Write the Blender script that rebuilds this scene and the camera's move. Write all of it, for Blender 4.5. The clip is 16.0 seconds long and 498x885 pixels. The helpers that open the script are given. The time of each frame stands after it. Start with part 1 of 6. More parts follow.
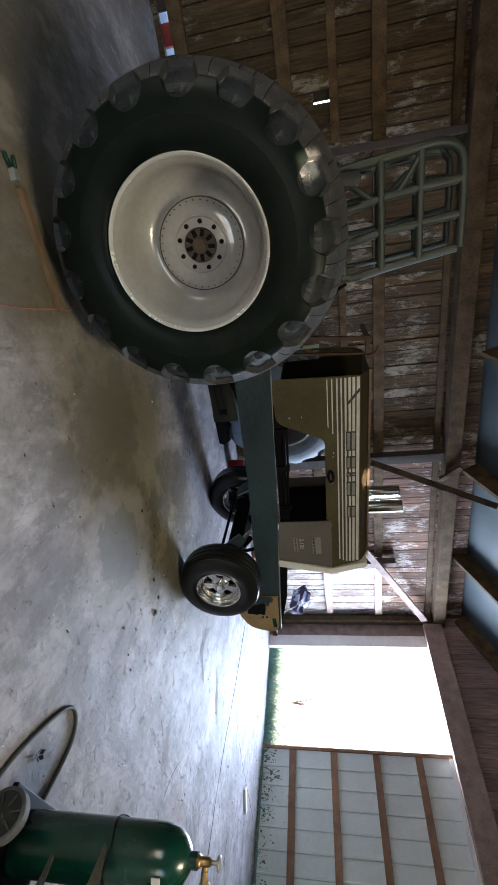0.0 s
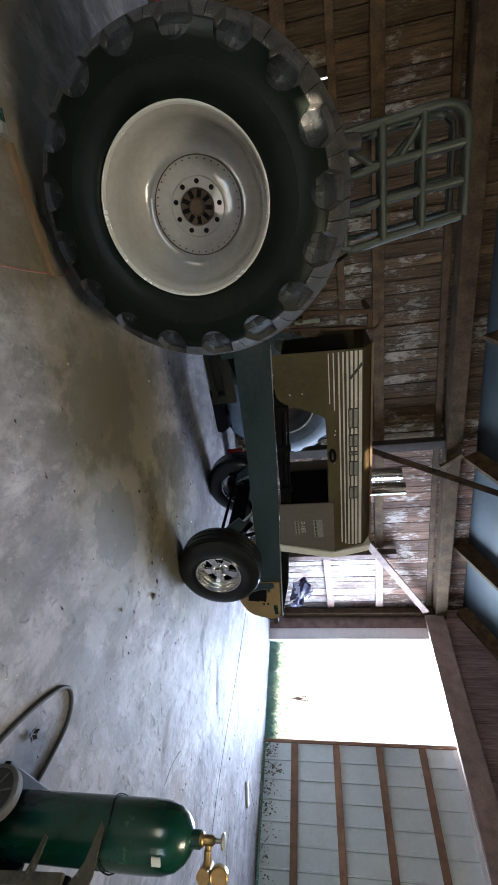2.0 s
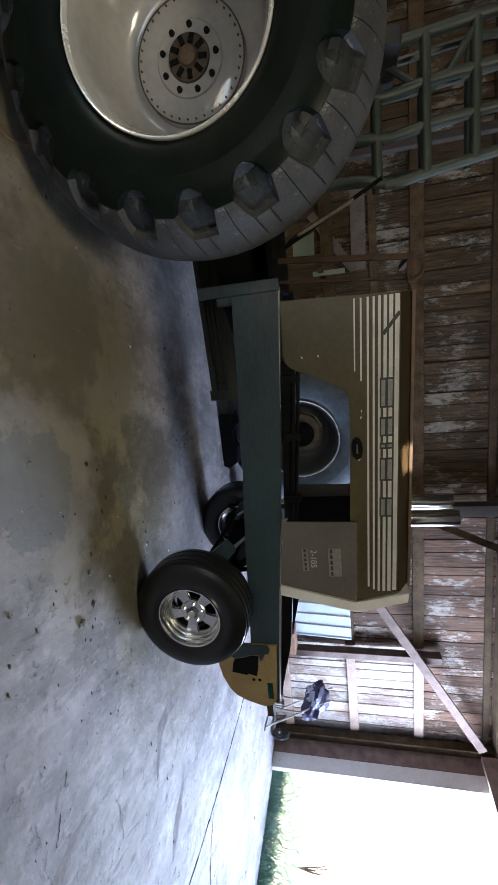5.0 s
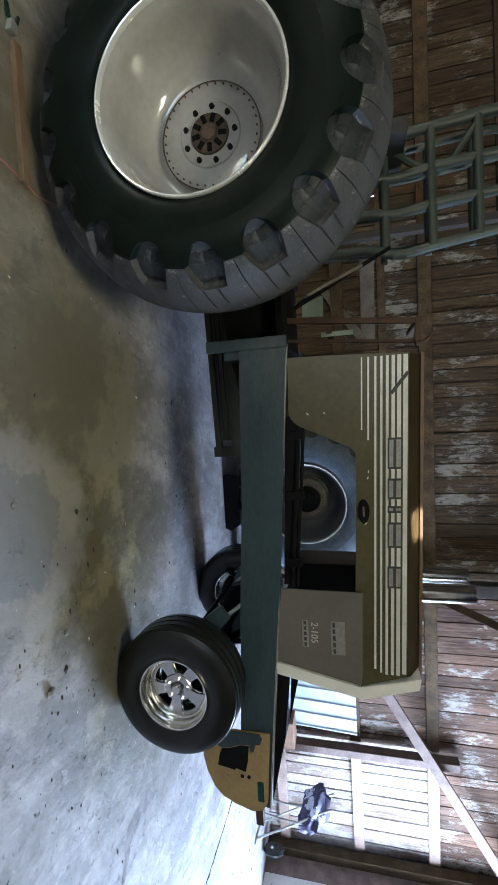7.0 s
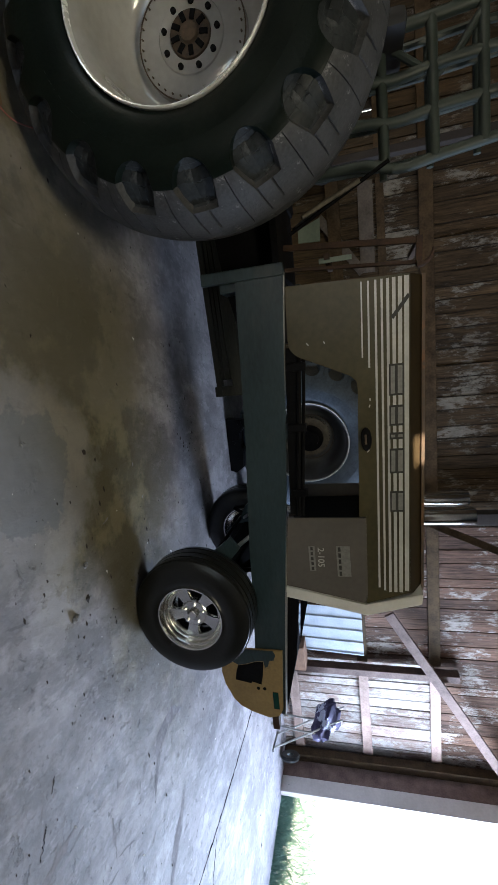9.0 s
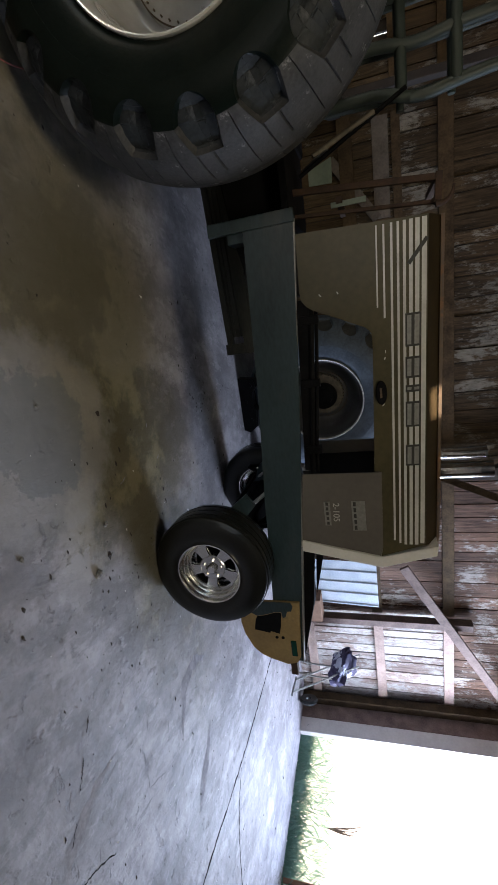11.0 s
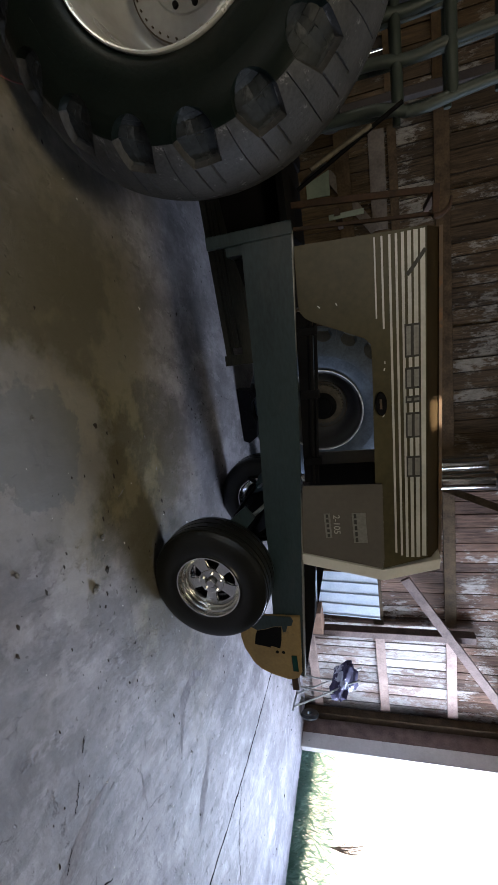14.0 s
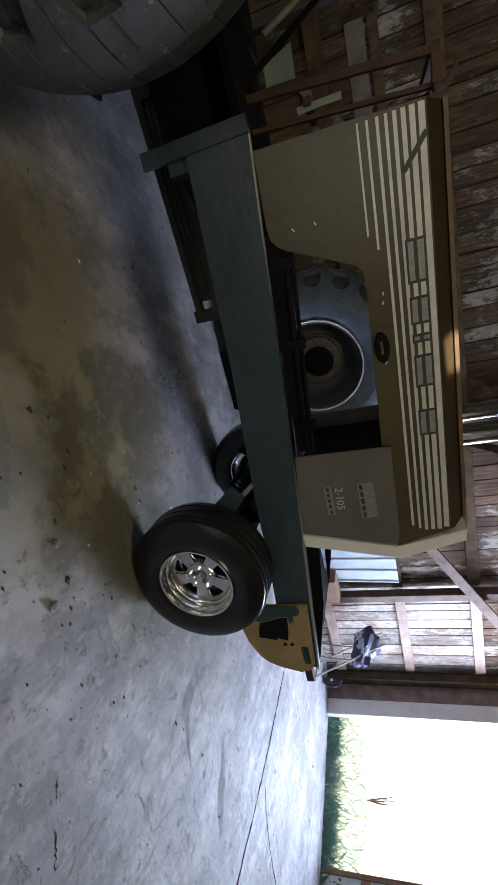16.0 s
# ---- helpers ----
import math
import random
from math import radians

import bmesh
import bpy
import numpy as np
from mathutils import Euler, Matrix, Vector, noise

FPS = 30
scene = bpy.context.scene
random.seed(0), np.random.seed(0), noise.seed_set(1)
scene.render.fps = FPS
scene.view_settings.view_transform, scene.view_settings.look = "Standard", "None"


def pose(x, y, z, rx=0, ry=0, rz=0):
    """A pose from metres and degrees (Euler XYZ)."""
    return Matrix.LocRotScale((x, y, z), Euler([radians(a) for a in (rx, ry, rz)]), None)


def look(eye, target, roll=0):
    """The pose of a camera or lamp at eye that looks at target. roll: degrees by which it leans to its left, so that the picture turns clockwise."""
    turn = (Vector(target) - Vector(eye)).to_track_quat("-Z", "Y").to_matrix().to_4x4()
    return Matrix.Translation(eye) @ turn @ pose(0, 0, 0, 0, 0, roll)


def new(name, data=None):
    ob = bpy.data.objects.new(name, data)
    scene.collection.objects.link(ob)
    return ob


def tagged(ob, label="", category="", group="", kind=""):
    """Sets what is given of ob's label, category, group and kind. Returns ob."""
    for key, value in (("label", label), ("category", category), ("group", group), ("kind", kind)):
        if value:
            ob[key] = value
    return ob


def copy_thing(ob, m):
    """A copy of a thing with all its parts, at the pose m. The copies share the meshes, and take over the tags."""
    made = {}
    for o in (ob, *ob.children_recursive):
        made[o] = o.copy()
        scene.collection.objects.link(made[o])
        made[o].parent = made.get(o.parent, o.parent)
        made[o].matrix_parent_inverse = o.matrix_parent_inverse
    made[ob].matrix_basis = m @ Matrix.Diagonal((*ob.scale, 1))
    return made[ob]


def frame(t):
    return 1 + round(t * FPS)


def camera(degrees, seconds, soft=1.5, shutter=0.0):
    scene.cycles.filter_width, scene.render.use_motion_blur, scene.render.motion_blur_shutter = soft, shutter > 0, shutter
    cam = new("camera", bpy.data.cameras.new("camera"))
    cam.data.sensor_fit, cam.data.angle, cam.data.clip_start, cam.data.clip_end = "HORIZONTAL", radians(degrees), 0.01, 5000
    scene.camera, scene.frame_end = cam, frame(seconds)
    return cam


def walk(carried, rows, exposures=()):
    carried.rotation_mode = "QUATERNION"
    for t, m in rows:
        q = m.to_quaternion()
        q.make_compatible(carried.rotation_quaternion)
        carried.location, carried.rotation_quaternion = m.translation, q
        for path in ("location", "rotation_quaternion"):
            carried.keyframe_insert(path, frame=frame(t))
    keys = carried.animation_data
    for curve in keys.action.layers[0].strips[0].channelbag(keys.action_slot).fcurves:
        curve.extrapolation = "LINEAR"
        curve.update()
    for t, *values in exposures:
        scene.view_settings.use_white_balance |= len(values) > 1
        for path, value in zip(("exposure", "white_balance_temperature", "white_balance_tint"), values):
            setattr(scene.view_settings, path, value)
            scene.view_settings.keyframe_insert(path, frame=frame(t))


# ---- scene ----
EXPOSURE = 2.95
cam = camera(60.4, 16.0)
PATH = [
    (0, (-0.027, -0.301, 1.513), (1.124, 1.295, 1.153), 86.0),
    (0.5, (-0.005, -0.321, 1.509), (1.148, 1.272, 1.149), 85.6),
    (1, (0.012, -0.341, 1.507), (1.168, 1.252, 1.149), 84.3),
    (1.5, (0.063, -0.374, 1.497), (1.221, 1.217, 1.14), 84.5),
    (2, (0.168, -0.336, 1.466), (1.319, 1.262, 1.117), 85.5),
    (2.5, (0.339, -0.224, 1.491), (1.522, 1.351, 1.148), 87.1),
    (3, (0.517, -0.231, 1.486), (1.722, 1.328, 1.141), 86.6),
    (3.2, (0.629, -0.255, 1.489), (1.824, 1.311, 1.141), 86.5),
    (5.3, (1.469, 0.089, 1.483), (2.103, 1.924, 1.001), 87.2),
    (5.5, (1.489, 0.111, 1.483), (2.091, 1.954, 0.991), 87.2),
    (6, (1.509, 0.145, 1.494), (2.018, 2.015, 0.999), 87.7),
    (6.5, (1.529, 0.138, 1.496), (1.974, 2.025, 1.005), 87.9),
    (7, (1.526, 0.125, 1.499), (1.919, 2.024, 1.009), 87.8),
    (7.5, (1.513, 0.128, 1.508), (1.844, 2.044, 1.036), 87.9),
    (8, (1.529, 0.123, 1.503), (1.84, 2.043, 1.038), 87.8),
    (8.5, (1.571, 0.099, 1.498), (1.985, 1.995, 1.016), 87.1),
    (9, (1.615, 0.085, 1.497), (2.229, 1.919, 0.987), 86.7),
    (9.5, (1.647, 0.081, 1.485), (2.393, 1.856, 0.943), 85.8),
    (10, (1.645, 0.08, 1.489), (2.406, 1.841, 0.925), 86.0),
    (12.5, (1.643, 0.104, 1.493), (2.412, 1.852, 0.898), 87.2),
    (13, (1.638, 0.1, 1.495), (2.403, 1.854, 0.911), 87.2),
    (13.5, (1.636, 0.102, 1.486), (2.388, 1.862, 0.905), 86.7),
    (14, (1.641, 0.113, 1.486), (2.37, 1.885, 0.912), 86.0),
    (14.5, (1.654, 0.207, 1.487), (2.341, 1.995, 0.913), 84.4),
    (15, (1.678, 0.389, 1.503), (2.404, 2.16, 0.925), 83.8),
    (15.5, (1.718, 0.484, 1.516), (2.576, 2.186, 0.909), 83.2),
    (16, (1.834, 0.558, 1.496), (2.696, 2.253, 0.876), 81.9),
]
walk(cam, [(t, look(eye, target, roll)) for t, eye, target, roll in PATH], exposures=[(0.0, EXPOSURE + 0.62, 6200, 12), (3.0, EXPOSURE + 0.62, 6100, 12), (5.5, EXPOSURE + 0.4, 6000, 13), (6.5, EXPOSURE + 0.65, 5800, 10), (7.2, EXPOSURE + 0.92, 5700, 6), (8.1, EXPOSURE + 0.92, 5700, 6), (8.9, EXPOSURE + 0.2, 6000, 10), (9.5, EXPOSURE + 0.05, 6200, 13), (12.5, EXPOSURE - 0.17, 6300, 15), (14.0, EXPOSURE - 0.13, 6300, 14), (16.0, EXPOSURE + 0.1, 6300, 13)])

# ---- world, sun ----
SUN_DIR = Vector((-0.05, -0.68, 0.73)).normalized()
world = bpy.data.worlds.new("sky")
scene.world = world
world.use_nodes = True
wn = world.node_tree
sky = wn.nodes.new("ShaderNodeTexSky")
sky.sky_type, sky.sun_disc = "NISHITA", False
sky.sun_elevation = math.asin(SUN_DIR.z)
sky.sun_rotation = math.atan2(SUN_DIR.x, SUN_DIR.y)
bg = wn.nodes["Background"]
bg.inputs["Strength"].default_value = 0.07
wn.links.new(sky.outputs[0], bg.inputs["Color"])
sun_data = bpy.data.lights.new("sun", "SUN")
sun_data.energy, sun_data.angle, sun_data.color = 2.6, radians(0.5), (1.0, 0.8, 0.56)
sun = new("sun", sun_data)
sun.matrix_world = look((0, 0, 20), Vector((0, 0, 20)) - SUN_DIR)

# the sky's light through the open door
door_data = bpy.data.lights.new("door_daylight", "AREA")
door_data.shape, door_data.size, door_data.size_y = "RECTANGLE", 1.7, 1.75
door_data.energy, door_data.color = 70.0, (0.68, 0.80, 1.0)
door_lamp = new("door_daylight", door_data)
door_lamp.matrix_world = look((8.98, 3.51, 2.27), (0.0, 3.51, 2.0))

# warm fill lamp added at an unseen opening in the west wall
west_fill_data = bpy.data.lights.new("west_fill", "AREA")
west_fill_data.shape, west_fill_data.size, west_fill_data.size_y = "RECTANGLE", 3.2, 1.6
west_fill_data.energy, west_fill_data.color = 5.5, (1.0, 0.87, 0.5)
west_fill_lamp = new("west_fill", west_fill_data)
west_fill_lamp.matrix_world = look((-7.08, -0.2, 0.95), (1.0, 0.9, 0.2))

# warm fill lamp added under the unseen roof, above and behind the walker
roof_fill_data = bpy.data.lights.new("roof_fill", "AREA")
roof_fill_data.shape, roof_fill_data.size, roof_fill_data.size_y = "RECTANGLE", 2.2, 1.1
roof_fill_data.energy, roof_fill_data.color, roof_fill_data.spread = 9.0, (1.0, 0.88, 0.6), radians(120)
roof_fill_lamp = new("roof_fill", roof_fill_data)
roof_fill_lamp.matrix_world = look((2.2, -1.8, 5.72), (1.2, 0.6, 0.0))


# ---- materials ----
def nodes_of(name):
    m = bpy.data.materials.new(name)
    m.use_nodes = True
    t = m.node_tree
    return m, t, t.nodes["Principled BSDF"]


def surface(name, dark, light, rough=0.6, metal=0.0, scale=6.0, fine=60.0, bump=0.15, stretch=(1, 1, 1), vary=0.0,
            spots=None, spot_scale=3.0, spot_edge=(0.55, 0.62), coat=0.0, rough_vary=0.12, dist=0.01, detail=6.0, spec=0.5):
    """Two scales of noise between two colours, fine bump, optional second colour in worn patches."""
    m, t, b = nodes_of(name)
    n, l = t.nodes.new, t.links.new
    co = n("ShaderNodeTexCoord")
    mp = n("ShaderNodeMapping")
    mp.inputs["Scale"].default_value = stretch
    src = co.outputs["Object"]
    if vary:
        oi = n("ShaderNodeObjectInfo")
        ad = n("ShaderNodeVectorMath")
        ad.operation = "MULTIPLY_ADD"
        cb = n("ShaderNodeCombineXYZ")
        for k in range(3):
            l(oi.outputs["Random"], cb.inputs[k])
        ad.inputs[1].default_value = (37.0, 53.0, 71.0)
        l(cb.outputs[0], ad.inputs[0])
        l(co.outputs["Object"], ad.inputs[2])
        src = ad.outputs[0]
    l(src, mp.inputs[0])
    big = n("ShaderNodeTexNoise")
    big.inputs["Scale"].default_value, big.inputs["Detail"].default_value = scale, detail
    l(mp.outputs[0], big.inputs[0])
    sm = n("ShaderNodeTexNoise")
    sm.inputs["Scale"].default_value, sm.inputs["Detail"].default_value = fine, 4.0
    l(mp.outputs[0], sm.inputs[0])
    mix = n("ShaderNodeMath")
    mix.operation = "MULTIPLY_ADD"
    mix.inputs[1].default_value, mix.inputs[2].default_value = 0.35, 0.0
    l(sm.outputs[0], mix.inputs[0])
    add = n("ShaderNodeMath")
    add.operation = "MULTIPLY_ADD"
    add.inputs[1].default_value = 0.65
    l(big.outputs[0], add.inputs[0])
    l(mix.outputs[0], add.inputs[2])
    ramp = n("ShaderNodeValToRGB")
    ramp.color_ramp.elements[0].position, ramp.color_ramp.elements[1].position = 0.34, 0.66
    ramp.color_ramp.elements[0].color, ramp.color_ramp.elements[1].color = (*dark, 1), (*light, 1)
    l(add.outputs[0], ramp.inputs[0])
    out = ramp.outputs[0]
    if spots:
        sp = n("ShaderNodeTexNoise")
        sp.inputs["Scale"].default_value, sp.inputs["Detail"].default_value, sp.inputs["Roughness"].default_value = spot_scale, 8.0, 0.65
        l(mp.outputs[0], sp.inputs[0])
        sr = n("ShaderNodeValToRGB")
        sr.color_ramp.elements[0].position, sr.color_ramp.elements[1].position = spot_edge
        l(sp.outputs[0], sr.inputs[0])
        mx = n("ShaderNodeMix")
        mx.data_type = "RGBA"
        l(sr.outputs[0], mx.inputs["Factor"])
        l(out, mx.inputs["A"])
        mx.inputs["B"].default_value = (*spots, 1)
        out = mx.outputs["Result"]
    if vary:
        hv = n("ShaderNodeHueSaturation")
        mr = n("ShaderNodeMapRange")
        mr.inputs["To Min"].default_value, mr.inputs["To Max"].default_value = 1 - vary, 1 + vary
        l(oi.outputs["Random"], mr.inputs[0])
        l(mr.outputs[0], hv.inputs["Value"])
        l(out, hv.inputs["Color"])
        out = hv.outputs[0]
    l(out, b.inputs["Base Color"])
    rr = n("ShaderNodeMapRange")
    rr.inputs["To Min"].default_value, rr.inputs["To Max"].default_value = max(0.02, rough - rough_vary), min(1, rough + rough_vary)
    l(add.outputs[0], rr.inputs[0])
    l(rr.outputs[0], b.inputs["Roughness"])
    b.inputs["Metallic"].default_value = metal
    b.inputs["Coat Weight"].default_value = coat
    b.inputs["Specular IOR Level"].default_value = spec
    if bump:
        bp = n("ShaderNodeBump")
        bp.inputs["Strength"].default_value, bp.inputs["Distance"].default_value = bump, dist
        l(add.outputs[0], bp.inputs["Height"])
        l(bp.outputs[0], b.inputs["Normal"])
    return m


def concrete_floor():
    """Trowelled slab: cloudy patches with worn edges, fine grain, dark specks, one scraped grey-green patch."""
    m, t, b = nodes_of("concrete")
    n, l = t.nodes.new, t.links.new
    co = n("ShaderNodeTexCoord").outputs["Object"]

    def noise_of(scale, detail, rough, src=None, stretch=None):
        x = n("ShaderNodeTexNoise")
        x.inputs["Scale"].default_value, x.inputs["Detail"].default_value, x.inputs["Roughness"].default_value = scale, detail, rough
        src = src or co
        if stretch:
            turn, mp = n("ShaderNodeMapping"), n("ShaderNodeMapping")
            turn.inputs["Rotation"].default_value = (0, 0, radians(-70))
            mp.inputs["Scale"].default_value = stretch
            l(src, turn.inputs[0])
            l(turn.outputs[0], mp.inputs[0])
            src = mp.outputs[0]
        l(src, x.inputs[0])
        return x.outputs[0]

    def ramp(src, lo, hi, a=(0, 0, 0), c=(1, 1, 1)):
        r = n("ShaderNodeValToRGB")
        r.color_ramp.elements[0].position, r.color_ramp.elements[1].position = lo, hi
        r.color_ramp.elements[0].color, r.color_ramp.elements[1].color = (*a, 1), (*c, 1)
        l(src, r.inputs[0])
        return r.outputs[0]

    def mixed(f, a, c, mode="MIX"):
        x = n("ShaderNodeMix")
        x.data_type, x.blend_type = "RGBA", mode
        for sock, v in (("Factor", f), ("A", a), ("B", c)):
            if isinstance(v, (int, float)):
                x.inputs[sock].default_value = v
            elif isinstance(v, tuple):
                x.inputs[sock].default_value = (*v, 1)
            else:
                l(v, x.inputs[sock])
        return x.outputs["Result"]

    cloud = noise_of(0.75, 9, 0.62)
    patch = ramp(noise_of(1.7, 10, 0.66), 0.49, 0.56)
    grain = noise_of(38, 6, 0.7)
    rough_grain = noise_of(7, 12, 0.78)
    streak = ramp(noise_of(2.0, 10, 0.7, None, (1.0, 2.4, 1.0)), 0.54, 0.64)
    wipe = ramp(noise_of(1.1, 10, 0.64, None, (1.0, 1.5, 1.0)), 0.43, 0.58)
    scrape = ramp(noise_of(1.3, 12, 0.72, None, (1.0, 2.0, 1.0)), 0.55, 0.58)
    gouge = ramp(noise_of(1.7, 8, 0.66, None, (1.0, 6.0, 1.0)), 0.645, 0.665)
    speck = ramp(noise_of(24, 3, 0.5), 0.68, 0.72)
    smear = ramp(noise_of(3.4, 9, 0.68, None, (1.0, 2.6, 1.0)), 0.555, 0.585)
    chalk = ramp(noise_of(4.2, 10, 0.7, None, (1.0, 1.8, 1.0)), 0.57, 0.62)
    pits = ramp(noise_of(9, 6, 0.75), 0.585, 0.65)
    tint = noise_of(0.5, 4, 0.5)
    col = ramp(cloud, 0.34, 0.66, (0.145, 0.134, 0.144), (0.42, 0.395, 0.42))
    col = mixed(0.45, col, mixed(patch, (0.10, 0.093, 0.10), (0.47, 0.44, 0.465)))
    col = mixed(0.38, col, mixed(wipe, (0.09, 0.084, 0.09), (0.52, 0.49, 0.51)))
    col = mixed(ramp(tint, 0.42, 0.62, (0, 0, 0), (0.4, 0.4, 0.4)), col, (0.28, 0.245, 0.225))
    col = mixed(ramp(rough_grain, 0.38, 0.56, (0.38, 0.38, 0.38), (0.0, 0.0, 0.0)), col, (0.12, 0.115, 0.12))
    col = mixed(ramp(streak, 0.0, 1.0, (0, 0, 0), (0.55, 0.55, 0.55)), col, (0.14, 0.135, 0.14))
    col = mixed(ramp(scrape, 0.0, 1.0, (0, 0, 0), (0.55, 0.55, 0.55)), col, (0.15, 0.145, 0.155))
    col = mixed(ramp(smear, 0.0, 1.0, (0, 0, 0), (0.38, 0.38, 0.38)), col, (0.15, 0.143, 0.152))
    col = mixed(ramp(chalk, 0.0, 1.0, (0, 0, 0), (0.35, 0.35, 0.35)), col, (0.5, 0.475, 0.49))
    col = mixed(ramp(gouge, 0.0, 1.0, (0, 0, 0), (0.65, 0.65, 0.65)), col, (0.08, 0.075, 0.08))
    col = mixed(ramp(pits, 0.0, 1.0, (0, 0, 0), (0.2, 0.2, 0.2)), col, (0.10, 0.095, 0.095))
    col = mixed(ramp(grain, 0.3, 0.7, (0.0, 0.0, 0.0), (0.12, 0.12, 0.12)), col, (0.5, 0.48, 0.48))
    col = mixed(ramp(speck, 0.0, 1.0, (0, 0, 0), (0.7, 0.7, 0.7)), col, (0.06, 0.055, 0.05))
    # tractor and tyre shade painted into the slab in olive, with dark smudges
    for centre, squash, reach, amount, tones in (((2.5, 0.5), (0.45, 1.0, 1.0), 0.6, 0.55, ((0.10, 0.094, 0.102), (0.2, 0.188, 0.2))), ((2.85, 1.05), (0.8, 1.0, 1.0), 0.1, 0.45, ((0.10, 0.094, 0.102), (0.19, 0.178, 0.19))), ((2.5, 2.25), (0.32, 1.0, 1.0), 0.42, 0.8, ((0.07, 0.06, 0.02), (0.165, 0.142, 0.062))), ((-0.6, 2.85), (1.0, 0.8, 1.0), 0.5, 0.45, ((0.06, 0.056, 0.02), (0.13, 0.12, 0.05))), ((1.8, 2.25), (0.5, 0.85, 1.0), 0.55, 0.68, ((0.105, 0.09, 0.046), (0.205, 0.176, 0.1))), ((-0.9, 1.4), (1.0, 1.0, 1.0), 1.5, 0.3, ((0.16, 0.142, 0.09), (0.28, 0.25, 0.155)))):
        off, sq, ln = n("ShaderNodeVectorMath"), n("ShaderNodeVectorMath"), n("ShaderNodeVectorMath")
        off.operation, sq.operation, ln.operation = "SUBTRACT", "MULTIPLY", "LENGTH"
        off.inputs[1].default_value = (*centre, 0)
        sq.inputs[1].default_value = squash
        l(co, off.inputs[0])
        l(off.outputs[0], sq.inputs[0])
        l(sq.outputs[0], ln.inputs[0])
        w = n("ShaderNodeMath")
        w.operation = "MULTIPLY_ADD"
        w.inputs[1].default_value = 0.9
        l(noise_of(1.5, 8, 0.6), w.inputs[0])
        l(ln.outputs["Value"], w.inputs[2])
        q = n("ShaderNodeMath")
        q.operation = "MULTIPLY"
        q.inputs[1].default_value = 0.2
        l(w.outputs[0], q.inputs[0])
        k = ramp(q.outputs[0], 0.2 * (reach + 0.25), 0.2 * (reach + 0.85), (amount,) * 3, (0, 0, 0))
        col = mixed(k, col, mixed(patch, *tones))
    # scraped patch with a ragged rim, and warm shade painted by the rear tyre
    for centre, radius, tone, amount in (((2.24, 1.62), 0.5, (0.3, 0.288, 0.285), 0.5), ((2.22, 1.62), 0.36, (0.135, 0.143, 0.15), 0.62), ((2.95, 1.5), 0.2, (0.33, 0.315, 0.322), 0.5), ((3.4, 2.3), 0.25, (0.15, 0.145, 0.155), 0.6), ((4.6, 0.6), 0.35, (0.3, 0.24, 0.21), 0.5), ((0.2, 2.1), 0.5, (0.12, 0.095, 0.045), 0.5), ((1.5, 2.4), 0.6, (0.16, 0.145, 0.12), 0.4)):
        d = n("ShaderNodeVectorMath")
        d.operation = "DISTANCE"
        d.inputs[1].default_value = (*centre, 0)
        l(co, d.inputs[0])
        w = n("ShaderNodeMath")
        w.operation = "MULTIPLY_ADD"
        w.inputs[1].default_value = 0.55
        l(noise_of(4.5, 12, 0.74), w.inputs[0])
        l(d.outputs["Value"], w.inputs[2])
        edge = 0.02 if radius < 0.5 else 0.12 if radius < 0.55 else 0.4
        k = ramp(w.outputs[0], min(0.98, radius + 0.2), min(0.999, radius + 0.2 + edge), (amount,) * 3, (0, 0, 0))
        col = mixed(k, col, tone)
    l(col, b.inputs["Base Color"])
    rr = n("ShaderNodeMapRange")
    rr.inputs["To Min"].default_value, rr.inputs["To Max"].default_value = 0.5, 0.8
    l(cloud, rr.inputs[0])
    l(rr.outputs[0], b.inputs["Roughness"])
    b.inputs["Specular IOR Level"].default_value = 0.3
    bp = n("ShaderNodeBump")
    bp.inputs["Strength"].default_value, bp.inputs["Distance"].default_value = 0.7, 0.03
    hmix = n("ShaderNodeMath")
    hmix.operation = "MULTIPLY_ADD"
    hmix.inputs[1].default_value = 0.06
    l(grain, hmix.inputs[0])
    low = n("ShaderNodeMath")
    low.operation = "MULTIPLY_ADD"
    low.inputs[1].default_value = 0.5
    l(rough_grain, low.inputs[0])
    dent = n("ShaderNodeMath")
    dent.operation = "MULTIPLY_ADD"
    dent.inputs[1].default_value = -0.3
    l(pits, dent.inputs[0])
    ridge = n("ShaderNodeMath")
    ridge.operation = "MULTIPLY_ADD"
    ridge.inputs[1].default_value = 0.7
    l(noise_of(2.2, 3.5, 0.5, None, (1.0, 2.0, 1.0)), ridge.inputs[0])
    l(noise_of(3, 3.5, 0.5), ridge.inputs[2])
    l(ridge.outputs[0], dent.inputs[2])
    l(dent.outputs[0], low.inputs[2])
    l(low.outputs[0], hmix.inputs[2])
    l(hmix.outputs[0], bp.inputs["Height"])
    l(bp.outputs[0], b.inputs["Normal"])
    return m


